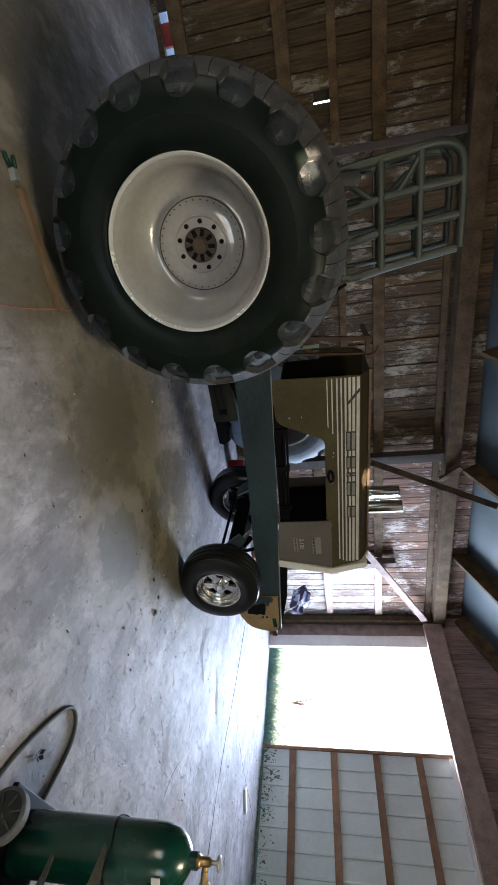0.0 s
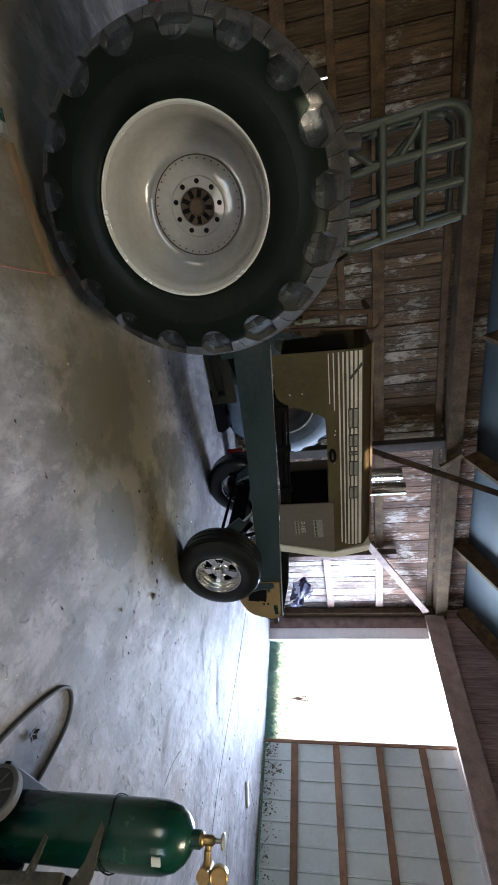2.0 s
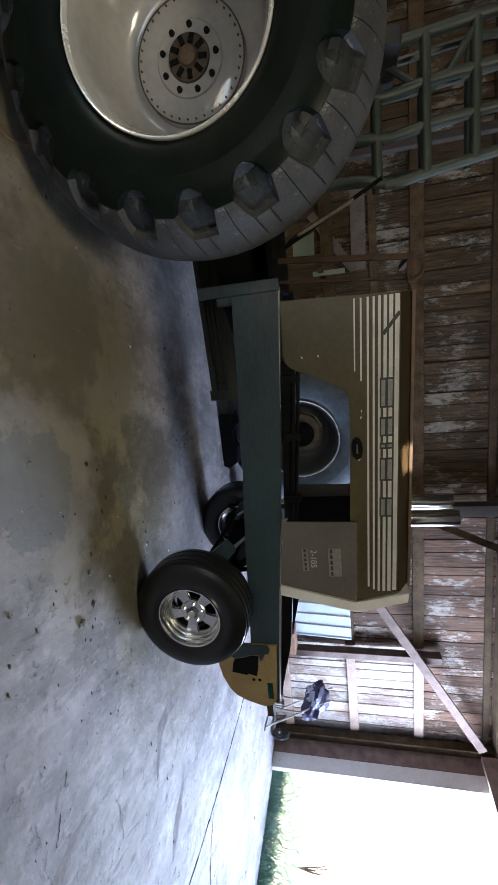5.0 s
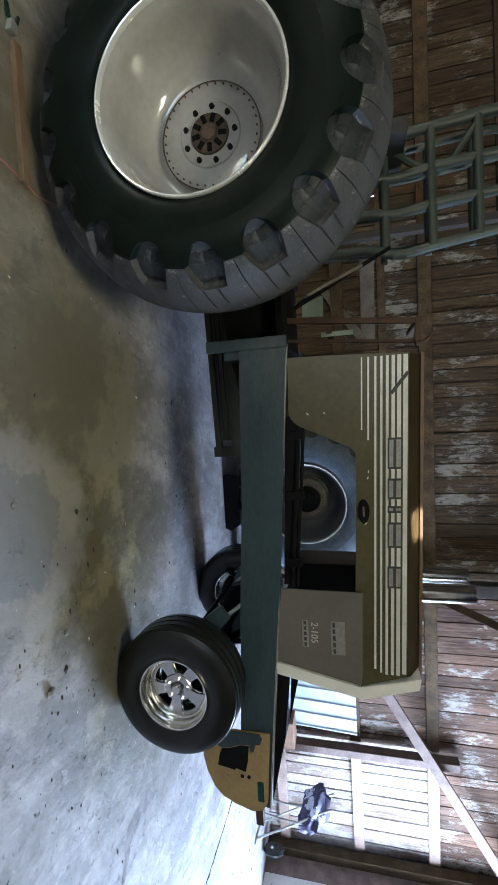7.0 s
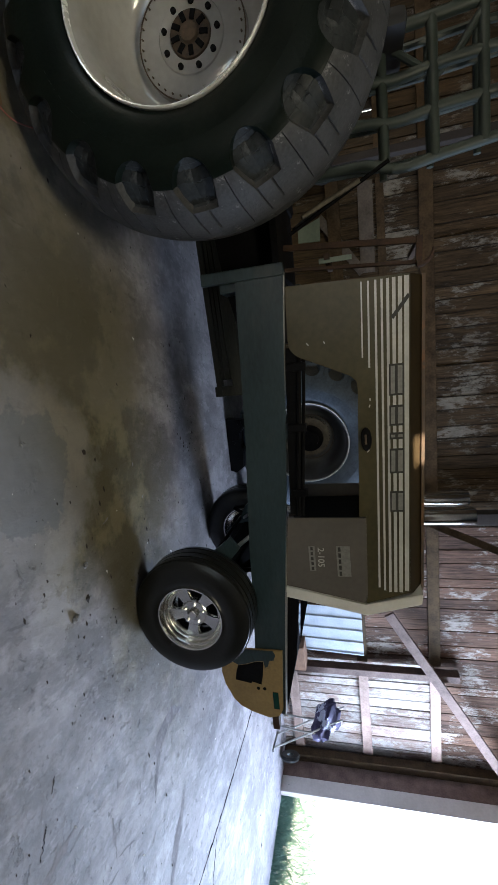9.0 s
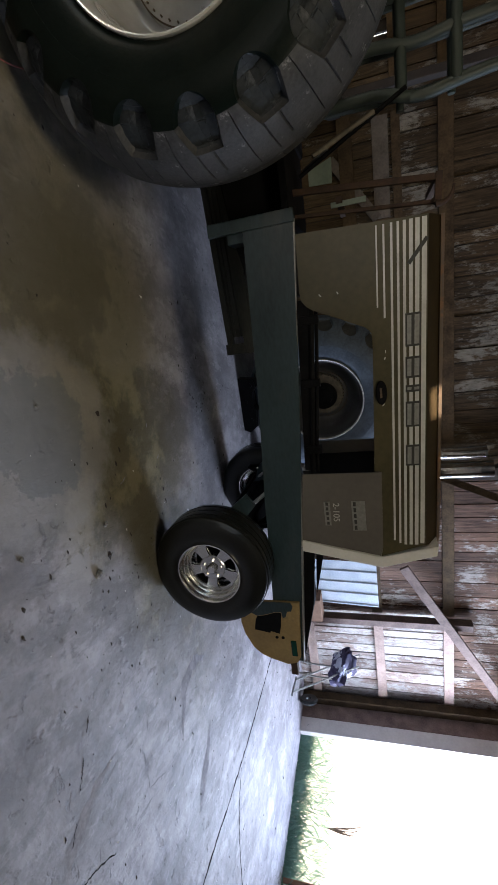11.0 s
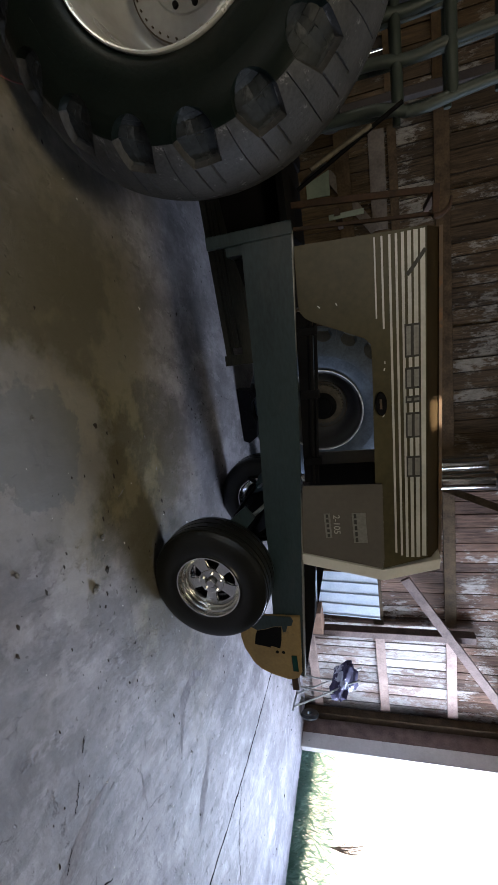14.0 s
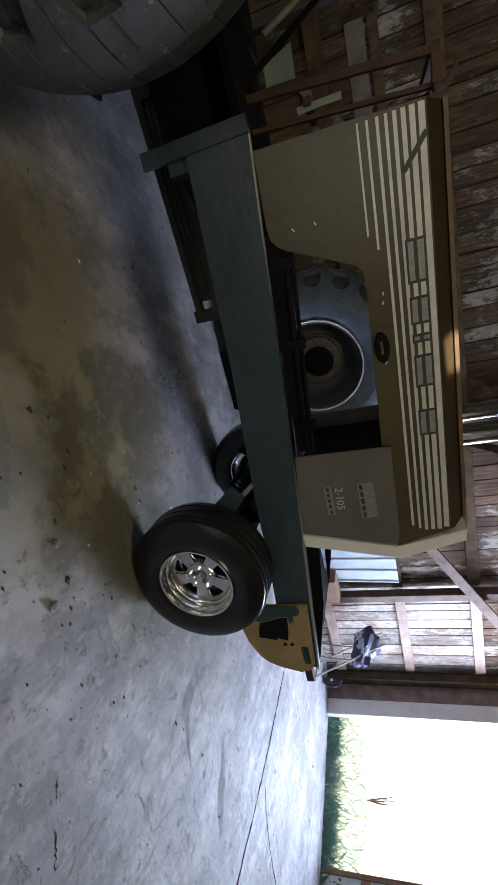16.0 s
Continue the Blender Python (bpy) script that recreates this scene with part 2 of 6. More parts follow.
def old_boards(name, dark, light, paint, amount):
    """Sawn boards, grain upright, with what is left of a coat of paint: flakes in drifts, and bare wood between."""
    m, t, b = nodes_of(name)
    n, l = t.nodes.new, t.links.new
    co, oi = n("ShaderNodeTexCoord"), n("ShaderNodeObjectInfo")
    cb, ad = n("ShaderNodeCombineXYZ"), n("ShaderNodeVectorMath")
    for k in range(3):
        l(oi.outputs["Random"], cb.inputs[k])
    ad.operation = "MULTIPLY_ADD"
    ad.inputs[1].default_value = (37.0, 53.0, 71.0)
    l(cb.outputs[0], ad.inputs[0])
    l(co.outputs["Object"], ad.inputs[2])

    def fleck(scale, detail, rough, stretch, src=None):
        mp, x = n("ShaderNodeMapping"), n("ShaderNodeTexNoise")
        mp.inputs["Scale"].default_value = stretch
        l(src or ad.outputs[0], mp.inputs[0])
        x.inputs["Scale"].default_value, x.inputs["Detail"].default_value, x.inputs["Roughness"].default_value = scale, detail, rough
        l(mp.outputs[0], x.inputs[0])
        return x.outputs[0]

    def ramp(src, lo, hi, a, c):
        r = n("ShaderNodeValToRGB")
        r.color_ramp.elements[0].position, r.color_ramp.elements[1].position = lo, hi
        r.color_ramp.elements[0].color, r.color_ramp.elements[1].color = (*a, 1), (*c, 1)
        l(src, r.inputs[0])
        return r.outputs[0]

    def madd(a, f, c):
        x = n("ShaderNodeMath")
        x.operation = "MULTIPLY_ADD"
        l(a, x.inputs[0])
        x.inputs[1].default_value = f
        if isinstance(c, float):
            x.inputs[2].default_value = c
        else:
            l(c, x.inputs[2])
        return x.outputs[0]

    def mixed(f, a, c):
        x = n("ShaderNodeMix")
        x.data_type = "RGBA"
        l(f, x.inputs["Factor"])
        l(a, x.inputs["A"])
        if isinstance(c, tuple):
            x.inputs["B"].default_value = (*c, 1)
        else:
            l(c, x.inputs["B"])
        return x.outputs["Result"]

    grain = fleck(5.0, 10, 0.7, (9, 9, 0.6))
    stain = fleck(1.1, 6, 0.6, (2.0, 2.0, 0.7), co.outputs["Object"])
    wood = ramp(madd(grain, 0.65, madd(stain, 0.35, 0.0)), 0.38, 0.62, dark, light)
    # drifts run across neighbouring boards, flakes are small and ragged
    drift = fleck(1.9, 5, 0.6, (1.0, 1.0, 0.7), co.outputs["Object"])
    flake = fleck(11.0, 12, 0.8, (1.8, 1.8, 0.6))
    board_share = madd(oi.outputs["Random"], 0.04, -0.02)
    cover = madd(flake, 0.62, madd(drift, 0.62, board_share))
    edge = 1.03 - 0.62 * amount
    coat = ramp(cover, edge - 0.02, edge + 0.035, (0, 0, 0), (1, 1, 1))
    worn = ramp(fleck(24.0, 6, 0.7, (1.0, 1.0, 0.5)), 0.35, 0.65, tuple(0.62 * c for c in paint), paint)
    col = mixed(coat, wood, worn)
    hv, mr = n("ShaderNodeHueSaturation"), n("ShaderNodeMapRange")
    mr.inputs["To Min"].default_value, mr.inputs["To Max"].default_value = 0.7, 1.25
    l(oi.outputs["Random"], mr.inputs[0])
    l(mr.outputs[0], hv.inputs["Value"])
    l(col, hv.inputs["Color"])
    l(hv.outputs[0], b.inputs["Base Color"])
    b.inputs["Roughness"].default_value = 0.8
    b.inputs["Specular IOR Level"].default_value = 0.25
    bp = n("ShaderNodeBump")
    bp.inputs["Strength"].default_value, bp.inputs["Distance"].default_value = 0.8, 0.006
    l(madd(coat, 0.5, grain), bp.inputs["Height"])
    l(bp.outputs[0], b.inputs["Normal"])
    return m


CONCRETE = concrete_floor()
RUBBER = surface("rubber", (0.0026, 0.005, 0.004), (0.0075, 0.0115, 0.0092), rough=0.36, scale=4, fine=60, bump=0.25, spots=(0.013, 0.015, 0.0118), spot_scale=3, spot_edge=(0.56, 0.75), spec=0.1)
POCKET = surface("dusty_pocket_rubber", (0.007, 0.009, 0.01), (0.034, 0.039, 0.043), rough=0.5, scale=9, fine=60, bump=0.4, spots=(0.09, 0.092, 0.096), spot_scale=12, spot_edge=(0.55, 0.68), spec=0.2)
TREAD = surface("worn_tread", (0.014, 0.0147, 0.015), (0.07, 0.069, 0.069), rough=0.6, scale=4, fine=70, bump=0.6, spots=(0.2, 0.195, 0.19), spot_scale=13, spot_edge=(0.60, 0.66), spec=0.4)
FRONT_RUBBER = surface("front_rubber", (0.006, 0.0065, 0.0065), (0.014, 0.0145, 0.0145), rough=0.3, scale=6, fine=80, bump=0.0, spec=0.4, rough_vary=0.03)
RIM_PAINT = surface("rim_paint", (0.31, 0.298, 0.28), (0.40, 0.387, 0.365), rough=0.2, scale=3, fine=30, bump=0.025, spots=(0.22, 0.19, 0.15), spot_scale=8, spot_edge=(0.67, 0.71), coat=0.8, rough_vary=0.06)
LIP = surface("bright_lip", (0.74, 0.74, 0.72), (0.86, 0.86, 0.84), rough=0.25, metal=0.35, scale=9, fine=60, bump=0.02, spots=(0.4, 0.36, 0.3), spot_scale=12, spot_edge=(0.66, 0.7))
HUB_RUST = surface("dark_hub_rust", (0.03, 0.02, 0.013), (0.11, 0.075, 0.045), rough=0.7, scale=12, fine=70, bump=0.3)
# bluish light from the door put into the spare tyre's colour
DOORLIT_RUBBER = surface("doorlit_rubber", (0.035, 0.05, 0.072), (0.095, 0.125, 0.165), rough=0.6, scale=6, fine=50, bump=0.2)
ALLOY = surface("polished_alloy", (0.66, 0.655, 0.64), (0.72, 0.715, 0.70), rough=0.24, metal=1.0, scale=5, fine=40, bump=0.0, rough_vary=0.03)
CHROME = surface("chrome", (0.72, 0.72, 0.72), (0.85, 0.85, 0.85), rough=0.1, metal=1.0, scale=8, fine=60, bump=0.02, rough_vary=0.05)
FRAME_STEEL = surface("frame_steel", (0.012, 0.0235, 0.028), (0.037, 0.06, 0.069), rough=0.36, scale=2.2, fine=40, bump=0.05, spots=(0.05, 0.058, 0.06), spot_scale=4, spot_edge=(0.55, 0.78), spec=0.4, rough_vary=0.16, stretch=(0.5, 1, 1.6))
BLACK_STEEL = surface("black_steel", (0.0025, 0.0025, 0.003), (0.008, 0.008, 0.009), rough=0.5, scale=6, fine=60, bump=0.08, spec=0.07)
HOOD_PAINT = surface("hood_paint", (0.044, 0.039, 0.0195), (0.082, 0.072, 0.037), rough=0.34, scale=2.2, fine=30, bump=0.06, spots=(0.07, 0.058, 0.028), spot_scale=6, spot_edge=(0.56, 0.85), spec=0.35)
HOOD_PAINT_FRONT = surface("hood_paint_faded", (0.088, 0.08, 0.071), (0.122, 0.11, 0.097), rough=0.45, scale=2.5, fine=30, bump=0.04)
HOOD_SHOULDER = surface("hood_shoulder_paint", (0.05, 0.036, 0.018), (0.085, 0.06, 0.03), rough=0.55, scale=3, fine=40, bump=0.05, spots=(0.1, 0.075, 0.04), spot_scale=6, spot_edge=(0.6, 0.8), spec=0.3)
HOOD_TOP = surface("hood_top_paint", (0.07, 0.055, 0.04), (0.12, 0.075, 0.045), rough=0.5, scale=4, fine=40, bump=0.06, spots=(0.16, 0.08, 0.035), spot_scale=5)
SILVER = surface("silver_stripe", (0.46, 0.46, 0.435), (0.6, 0.6, 0.57), rough=0.4, metal=0.15, scale=8, fine=60, bump=0.02, spots=(0.13, 0.12, 0.09), spot_scale=5, spot_edge=(0.6, 0.8))
CREAM = surface("cream_paint", (0.60, 0.59, 0.55), (0.7, 0.69, 0.65), rough=0.45, scale=4, fine=50, bump=0.03, spots=(0.4, 0.37, 0.3), spot_scale=8, spot_edge=(0.66, 0.76))
DARK_BADGE = surface("dark_badge", (0.02, 0.02, 0.018), (0.045, 0.044, 0.04), rough=0.5, scale=12, fine=80, bump=0.03)
BADGE = surface("silver_badge", (0.2, 0.2, 0.19), (0.3, 0.3, 0.28), rough=0.4, metal=0.4, scale=40, fine=90, bump=0.03)
OLD_RUBBER = surface("old_grey_rubber", (0.05, 0.05, 0.05), (0.10, 0.10, 0.097), rough=0.8, scale=6, fine=50, bump=0.2)
HOSE_RUBBER = surface("hose_rubber", (0.022, 0.023, 0.022), (0.05, 0.051, 0.049), rough=0.7, scale=6, fine=50, bump=0.1)
PALE_GREEN = surface("pale_green_paint", (0.12, 0.155, 0.13), (0.21, 0.255, 0.215), rough=0.5, scale=6, fine=50, bump=0.05)
SCUFF = surface("dark_scuffed_slab", (0.15, 0.142, 0.15), (0.3, 0.285, 0.3), rough=0.85, scale=14, fine=60, bump=0.3, spec=0.2)
CRACK = surface("crack_shadow", (0.006, 0.006, 0.006), (0.014, 0.013, 0.013), rough=0.95, scale=6, fine=40, bump=0.0, spec=0.0, rough_vary=0.03)
SKY_BLUE = surface("blue_plastic", (0.12, 0.25, 0.5), (0.2, 0.35, 0.6), rough=0.5, scale=4, fine=40, bump=0.05)
LIME = surface("lime_plastic", (0.05, 0.5, 0.1), (0.1, 0.65, 0.16), rough=0.45, scale=4, fine=40, bump=0.05)
BRACE_WOOD = surface("brace_timber", (0.1, 0.068, 0.058), (0.225, 0.16, 0.138), rough=0.85, scale=2, fine=14, bump=0.5, stretch=(3, 3, 3), vary=0.2)
SKID = surface("greasy_dusty_steel", (0.012, 0.013, 0.011), (0.042, 0.042, 0.034), rough=0.6, scale=3, fine=50, bump=0.1, stretch=(0.4, 1, 2), spec=0.25)
CORD_RED = surface("faded_red_cord", (0.26, 0.075, 0.06), (0.36, 0.13, 0.11), rough=0.6, scale=8, fine=40, bump=0.0)
STONE = surface("broken_stone", (0.05, 0.05, 0.05), (0.3, 0.29, 0.28), rough=0.9, scale=30, fine=90, bump=0.3)
DIRT = surface("dried_mud", (0.07, 0.06, 0.045), (0.2, 0.18, 0.145), rough=0.9, scale=9, fine=60, bump=0.2)
DRY_BROWN = surface("dry_stalk", (0.022, 0.017, 0.014), (0.05, 0.04, 0.034), rough=0.9, scale=6, fine=40, bump=0.0)
STRAW = surface("dead_straw", (0.07, 0.065, 0.025), (0.18, 0.165, 0.075), rough=0.9, scale=6, fine=40, bump=0.0)
DARK_RIM = surface("dark_grey_rim", (0.05, 0.05, 0.052), (0.09, 0.09, 0.092), rough=0.4, scale=3, fine=30, bump=0.04)
TAN = surface("tan_primer", (0.22, 0.15, 0.06), (0.33, 0.23, 0.10), rough=0.6, scale=5, fine=50, bump=0.06, spots=(0.12, 0.09, 0.05), spot_scale=6, spot_edge=(0.62, 0.75))
RUST = surface("rusty_iron", (0.022, 0.012, 0.0075), (0.07, 0.036, 0.02), rough=0.8, scale=9, fine=70, bump=0.3)
RACK_GREEN = surface("green_tube", (0.024, 0.034, 0.03), (0.044, 0.058, 0.05), rough=0.45, scale=5, fine=50, bump=0.05)
BOARD = old_boards("weathered_board", (0.014, 0.009, 0.0045), (0.118, 0.077, 0.038), (0.245, 0.22, 0.178), 0.575)
# gable wood made paler to hold the glare above the door
GABLE_BOARD = old_boards("gable_board", (0.12, 0.082, 0.078), (0.34, 0.245, 0.23), (0.3, 0.27, 0.24), 0.42)
# boards get paler towards the door, with its light put into their colour
FLECKED = old_boards("flecked_board", (0.032, 0.018, 0.0115), (0.19, 0.112, 0.078), (0.38, 0.34, 0.305), 0.585)
WHITEWASHED_LIT = old_boards("whitewashed_lit_board", (0.13, 0.09, 0.075), (0.32, 0.25, 0.215), (0.46, 0.43, 0.405), 0.70)
TIMBER = surface("rough_timber", (0.03, 0.0195, 0.0105), (0.105, 0.07, 0.037), rough=0.85, scale=2, fine=14, bump=0.5, stretch=(3, 3, 3), vary=0.3, spec=0.2)
NEW_TIMBER = surface("pine_timber", (0.18, 0.095, 0.055), (0.31, 0.175, 0.105), rough=0.75, scale=2, fine=14, bump=0.25, stretch=(3, 3, 3), vary=0.2)
OLD_GREY = surface("old_grey_board", (0.06, 0.05, 0.04), (0.14, 0.115, 0.095), rough=0.85, scale=2, fine=14, bump=0.4, stretch=(3, 3, 3), vary=0.2)
WHITE_METAL = surface("white_steel_sheet", (0.55, 0.60, 0.585), (0.68, 0.73, 0.715), rough=0.4, scale=2, fine=20, bump=0.03, spots=(0.27, 0.25, 0.21), spot_scale=2, spot_edge=(0.62, 0.8))
JAMB_WHITE = surface("white_jamb_paint", (0.6, 0.58, 0.55), (0.75, 0.73, 0.7), rough=0.7, scale=3, fine=30, bump=0.15)
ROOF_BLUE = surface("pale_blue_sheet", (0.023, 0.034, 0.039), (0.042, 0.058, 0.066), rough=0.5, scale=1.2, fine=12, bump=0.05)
CYL_GREEN = surface("green_enamel", (0.003, 0.034, 0.023), (0.006, 0.053, 0.035), rough=0.25, scale=4, fine=40, bump=0.04, spots=(0.01, 0.025, 0.018), spot_scale=6, spot_edge=(0.58, 0.7), coat=0.3)
BRASS = surface("brass", (0.28, 0.18, 0.07), (0.42, 0.29, 0.13), rough=0.38, metal=1.0, scale=8, fine=60, bump=0.04)
GREY_METAL = surface("grey_metal", (0.3, 0.3, 0.29), (0.45, 0.45, 0.43), rough=0.45, metal=0.6, scale=6, fine=50, bump=0.06)
GRASS = surface("grass", (0.07, 0.16, 0.115), (0.18, 0.3, 0.235), rough=0.7, scale=3, fine=20, bump=0.0)
GRAVEL = surface("pale_gravel", (0.44, 0.41, 0.36), (0.62, 0.58, 0.52), rough=0.9, scale=2, fine=30, bump=0.5)
PURPLE = surface("purple_cloth", (0.02, 0.018, 0.045), (0.07, 0.06, 0.13), rough=0.8, scale=6, fine=50, bump=0.4, spots=(0.45, 0.48, 0.58), spot_scale=3, spot_edge=(0.55, 0.57))
RED = surface("red_plastic", (0.22, 0.008, 0.008), (0.32, 0.014, 0.012), rough=0.4, scale=4, fine=40, bump=0.03)
PALE_TIMBER = surface("whitewash_and_glare_timber", (0.2, 0.14, 0.115), (0.38, 0.28, 0.235), rough=0.8, scale=2, fine=14, bump=0.4, stretch=(3, 3, 3), vary=0.2)
CART_STEEL = surface("olive_dusty_steel", (0.012, 0.012, 0.008), (0.085, 0.075, 0.05), rough=0.65, scale=10, fine=60, bump=0.3, spots=(0.2, 0.17, 0.12), spot_scale=14, spot_edge=(0.6, 0.68))
WHEEL_DISC = surface("dirty_cart_disc", (0.008, 0.008, 0.006), (0.025, 0.023, 0.017), rough=0.7, scale=14, fine=60, bump=0.4, spots=(0.1, 0.085, 0.055), spot_scale=18, spot_edge=(0.6, 0.66))
DUSTY_STEEL = surface("dusty_steel", (0.05, 0.042, 0.03), (0.17, 0.145, 0.105), rough=0.7, scale=10, fine=60, bump=0.3)
BLUE_WHITE = surface("pale_blue_sheet_paint", (0.4, 0.47, 0.55), (0.6, 0.66, 0.72), rough=0.4, scale=4, fine=40, bump=0.05)
SEAT_BLACK = surface("black_vinyl", (0.008, 0.008, 0.009), (0.016, 0.016, 0.017), rough=0.5, scale=8, fine=60, bump=0.08)
WORN_WOOD = surface("floor_board_wood", (0.085, 0.052, 0.027), (0.2, 0.125, 0.065), rough=0.8, scale=3, fine=20, bump=0.3, stretch=(1, 6, 6))


# ---- mesh helpers ----
def part(name, bm, material, parent=None, label="", smooth=False, at=None):
    me = bpy.data.meshes.new(name)
    bmesh.ops.recalc_face_normals(bm, faces=bm.faces)
    bm.to_mesh(me)
    bm.free()
    if smooth:
        for p in me.polygons:
            p.use_smooth = True
        me.set_sharp_from_angle(angle=radians(38))
    me.materials.append(material)
    ob = new(name, me)
    if at is not None:
        ob.matrix_basis = at
    if parent:
        ob.parent = parent
    if label:
        tagged(ob, label)
    return ob


def thing(name, label, category, m=None, group="", kind=""):
    ob = new(name)
    ob.empty_display_size = 0.1
    if m is not None:
        ob.matrix_basis = m
    return tagged(ob, label, category, group, kind)


def box(bm, a, b, bevel=0.0, m=None):
    """A box between two corners."""
    made = bmesh.ops.create_cube(bm, size=1.0)["verts"]
    for v in made:
        v.co = Vector([(a[k] + b[k]) / 2 + v.co[k] * (b[k] - a[k]) for k in range(3)])
    if bevel:
        es = {e for v in made for e in v.link_edges}
        made = bmesh.ops.bevel(bm, geom=list(es), offset=bevel, segments=2, affect="EDGES", profile=0.6)["verts"]
    if m is not None:
        bmesh.ops.transform(bm, matrix=m, verts=made)
    return made


def bar(bm, p, q, w, h, bevel=0.0, up=(0, 0, 1)):
    """A square bar from p to q, w wide across and h high."""
    p, q = Vector(p), Vector(q)
    d = (q - p).normalized()
    side = d.cross(Vector(up))
    side = side.normalized() if side.length > 1e-3 else Vector((1, 0, 0))
    top = side.cross(d)
    m = Matrix((side, d, top)).transposed().to_4x4()
    m.translation = (p + q) / 2
    box(bm, (-w / 2, -(q - p).length / 2, -h / 2), (w / 2, (q - p).length / 2, h / 2), bevel, m)


def prism(bm, pts, axis, a, b, bevel=0.0):
    """A polygon given in two coordinates, carried along the third axis from a to b."""
    def put(p, c):
        return {"x": (c, p[0], p[1]), "y": (p[0], c, p[1]), "z": (p[0], p[1], c)}[axis]
    lo = [bm.verts.new(put(p, a)) for p in pts]
    hi = [bm.verts.new(put(p, b)) for p in pts]
    faces = [bm.faces.new(lo), bm.faces.new(hi[::-1])]
    n = len(pts)
    for i in range(n):
        faces.append(bm.faces.new((lo[i], hi[i], hi[(i + 1) % n], lo[(i + 1) % n])))
    if bevel:
        es = [e for f in faces[:2] for e in f.edges]
        bmesh.ops.bevel(bm, geom=list(set(es)), offset=bevel, segments=2, affect="EDGES")


def lathe(bm, profile, n=64, closed=False):
    """Turns (radius, along) points round the y axis."""
    rings = []
    for r, w in profile:
        rings.append([bm.verts.new((r * math.cos(2 * math.pi * k / n), w, r * math.sin(2 * math.pi * k / n))) for k in range(n)])
    pairs = list(zip(rings, rings[1:])) + ([(rings[-1], rings[0])] if closed else [])
    for a, b in pairs:
        for k in range(n):
            bm.faces.new((a[k], a[(k + 1) % n], b[(k + 1) % n], b[k]))
    if not closed:
        for ring in (rings[0], rings[-1]):
            if (ring[0].co - ring[n // 2].co).length < 0.5 and profile[0][0] < 0.02:
                pass
    return rings


def disc_cap(bm, ring):
    bm.faces.new(ring)


def tube(bm, pts, r, n=10, caps=True):
    """A round tube along points."""
    pts = [Vector(p) for p in pts]
    rings = []
    ref = Vector((0.13, 0.31, 0.94)).normalized()
    for i, p in enumerate(pts):
        d = (pts[min(i + 1, len(pts) - 1)] - pts[max(i - 1, 0)]).normalized()
        s = d.cross(ref).normalized()
        u = s.cross(d)
        rr = r[i] if isinstance(r, (list, tuple)) else r
        rings.append([bm.verts.new(p + (s * math.cos(2 * math.pi * k / n) + u * math.sin(2 * math.pi * k / n)) * rr) for k in range(n)])
    for a, b in zip(rings, rings[1:]):
        for k in range(n):
            bm.faces.new((a[k], a[(k + 1) % n], b[(k + 1) % n], b[k]))
    if caps:
        bm.faces.new(rings[0][::-1])
        bm.faces.new(rings[-1])


def bend(pts, steps=8):
    """Points of a smooth curve through the given points."""
    P = [Vector(p) for p in pts]
    P = [2 * P[0] - P[1]] + P + [2 * P[-1] - P[-2]]
    out = []
    for i in range(1, len(P) - 2):
        for k in range(steps):
            t = k / steps
            a, b, c, d = P[i - 1:i + 3]
            out.append(0.5 * ((2 * b) + (c - a) * t + (2 * a - 5 * b + 4 * c - d) * t * t + (3 * b - a - 3 * c + d) * t ** 3))
    out.append(P[-2])
    return out


def B():
    return bmesh.new()


# ---- the barn ----
WALL_Y, WALL_X, PLATE, FAR_Y, FAR_X = 5.1, 8.69, 3.29, -6.5, -7.0
NORTH = pose(0, 5.8, 0, 0, 0, -4.574)  # the back wall is a little askew

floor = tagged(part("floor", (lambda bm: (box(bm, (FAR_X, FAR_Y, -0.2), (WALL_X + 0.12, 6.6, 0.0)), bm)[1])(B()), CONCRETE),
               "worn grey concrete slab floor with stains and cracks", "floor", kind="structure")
ground_bm = B()
box(ground_bm, (-400, -400, -1.0), (400, 400, -0.06))
ground = tagged(part("ground", ground_bm, GRAVEL), "pale sunlit gravel yard outside the door", "ground", kind="structure")

# back wall: outer skin, boards, girts, posts, plate
wall_n = thing("wall_north", "barn wall of weathered vertical boards with peeling white paint", "wall", NORTH, kind="structure")
W_END = 8.78
bm = B()
HOLES = ((-1.24, -0.88, 0.06, 0.32), (-0.21, -0.187, 1.62, 1.85))


def roof_at(x):
    return PLATE + (6.6 - (5.8 - 0.08 * x)) * 0.49 + 0.02


cuts = [FAR_X] + [e for h in HOLES for e in h[:2]] + [W_END + 0.15]
for x0, x1 in zip(cuts, cuts[1:]):
    gap = [h for h in HOLES if h[0] <= x0 < h[1]]
    bottom = 0.0
    if gap:
        prism(bm, [(x0, 0), (x1, 0), (x1, gap[0][2]), (x0, gap[0][2])], "y", 0.035, 0.075)
        bottom = gap[0][3]
    prism(bm, [(x0, bottom), (x1, bottom), (x1, roof_at(x1)), (x0, roof_at(x0))], "y", 0.035, 0.075)
part("sheathing", bm, DRY_BROWN, wall_n)
bm = B()
bar(bm, (FAR_X, -0.13, 3.20), (W_END, -0.13, 3.50), 0.258, 0.22, 0.012)
part("wall_plate", bm, TIMBER, wall_n, "heavy brown timber plate beam")
bm = B()
bar(bm, (FAR_X, -0.03, 2.98), (W_END, -0.03, 3.30), 0.058, 0.09, 0.006)
part("nailer", bm, TIMBER, wall_n)
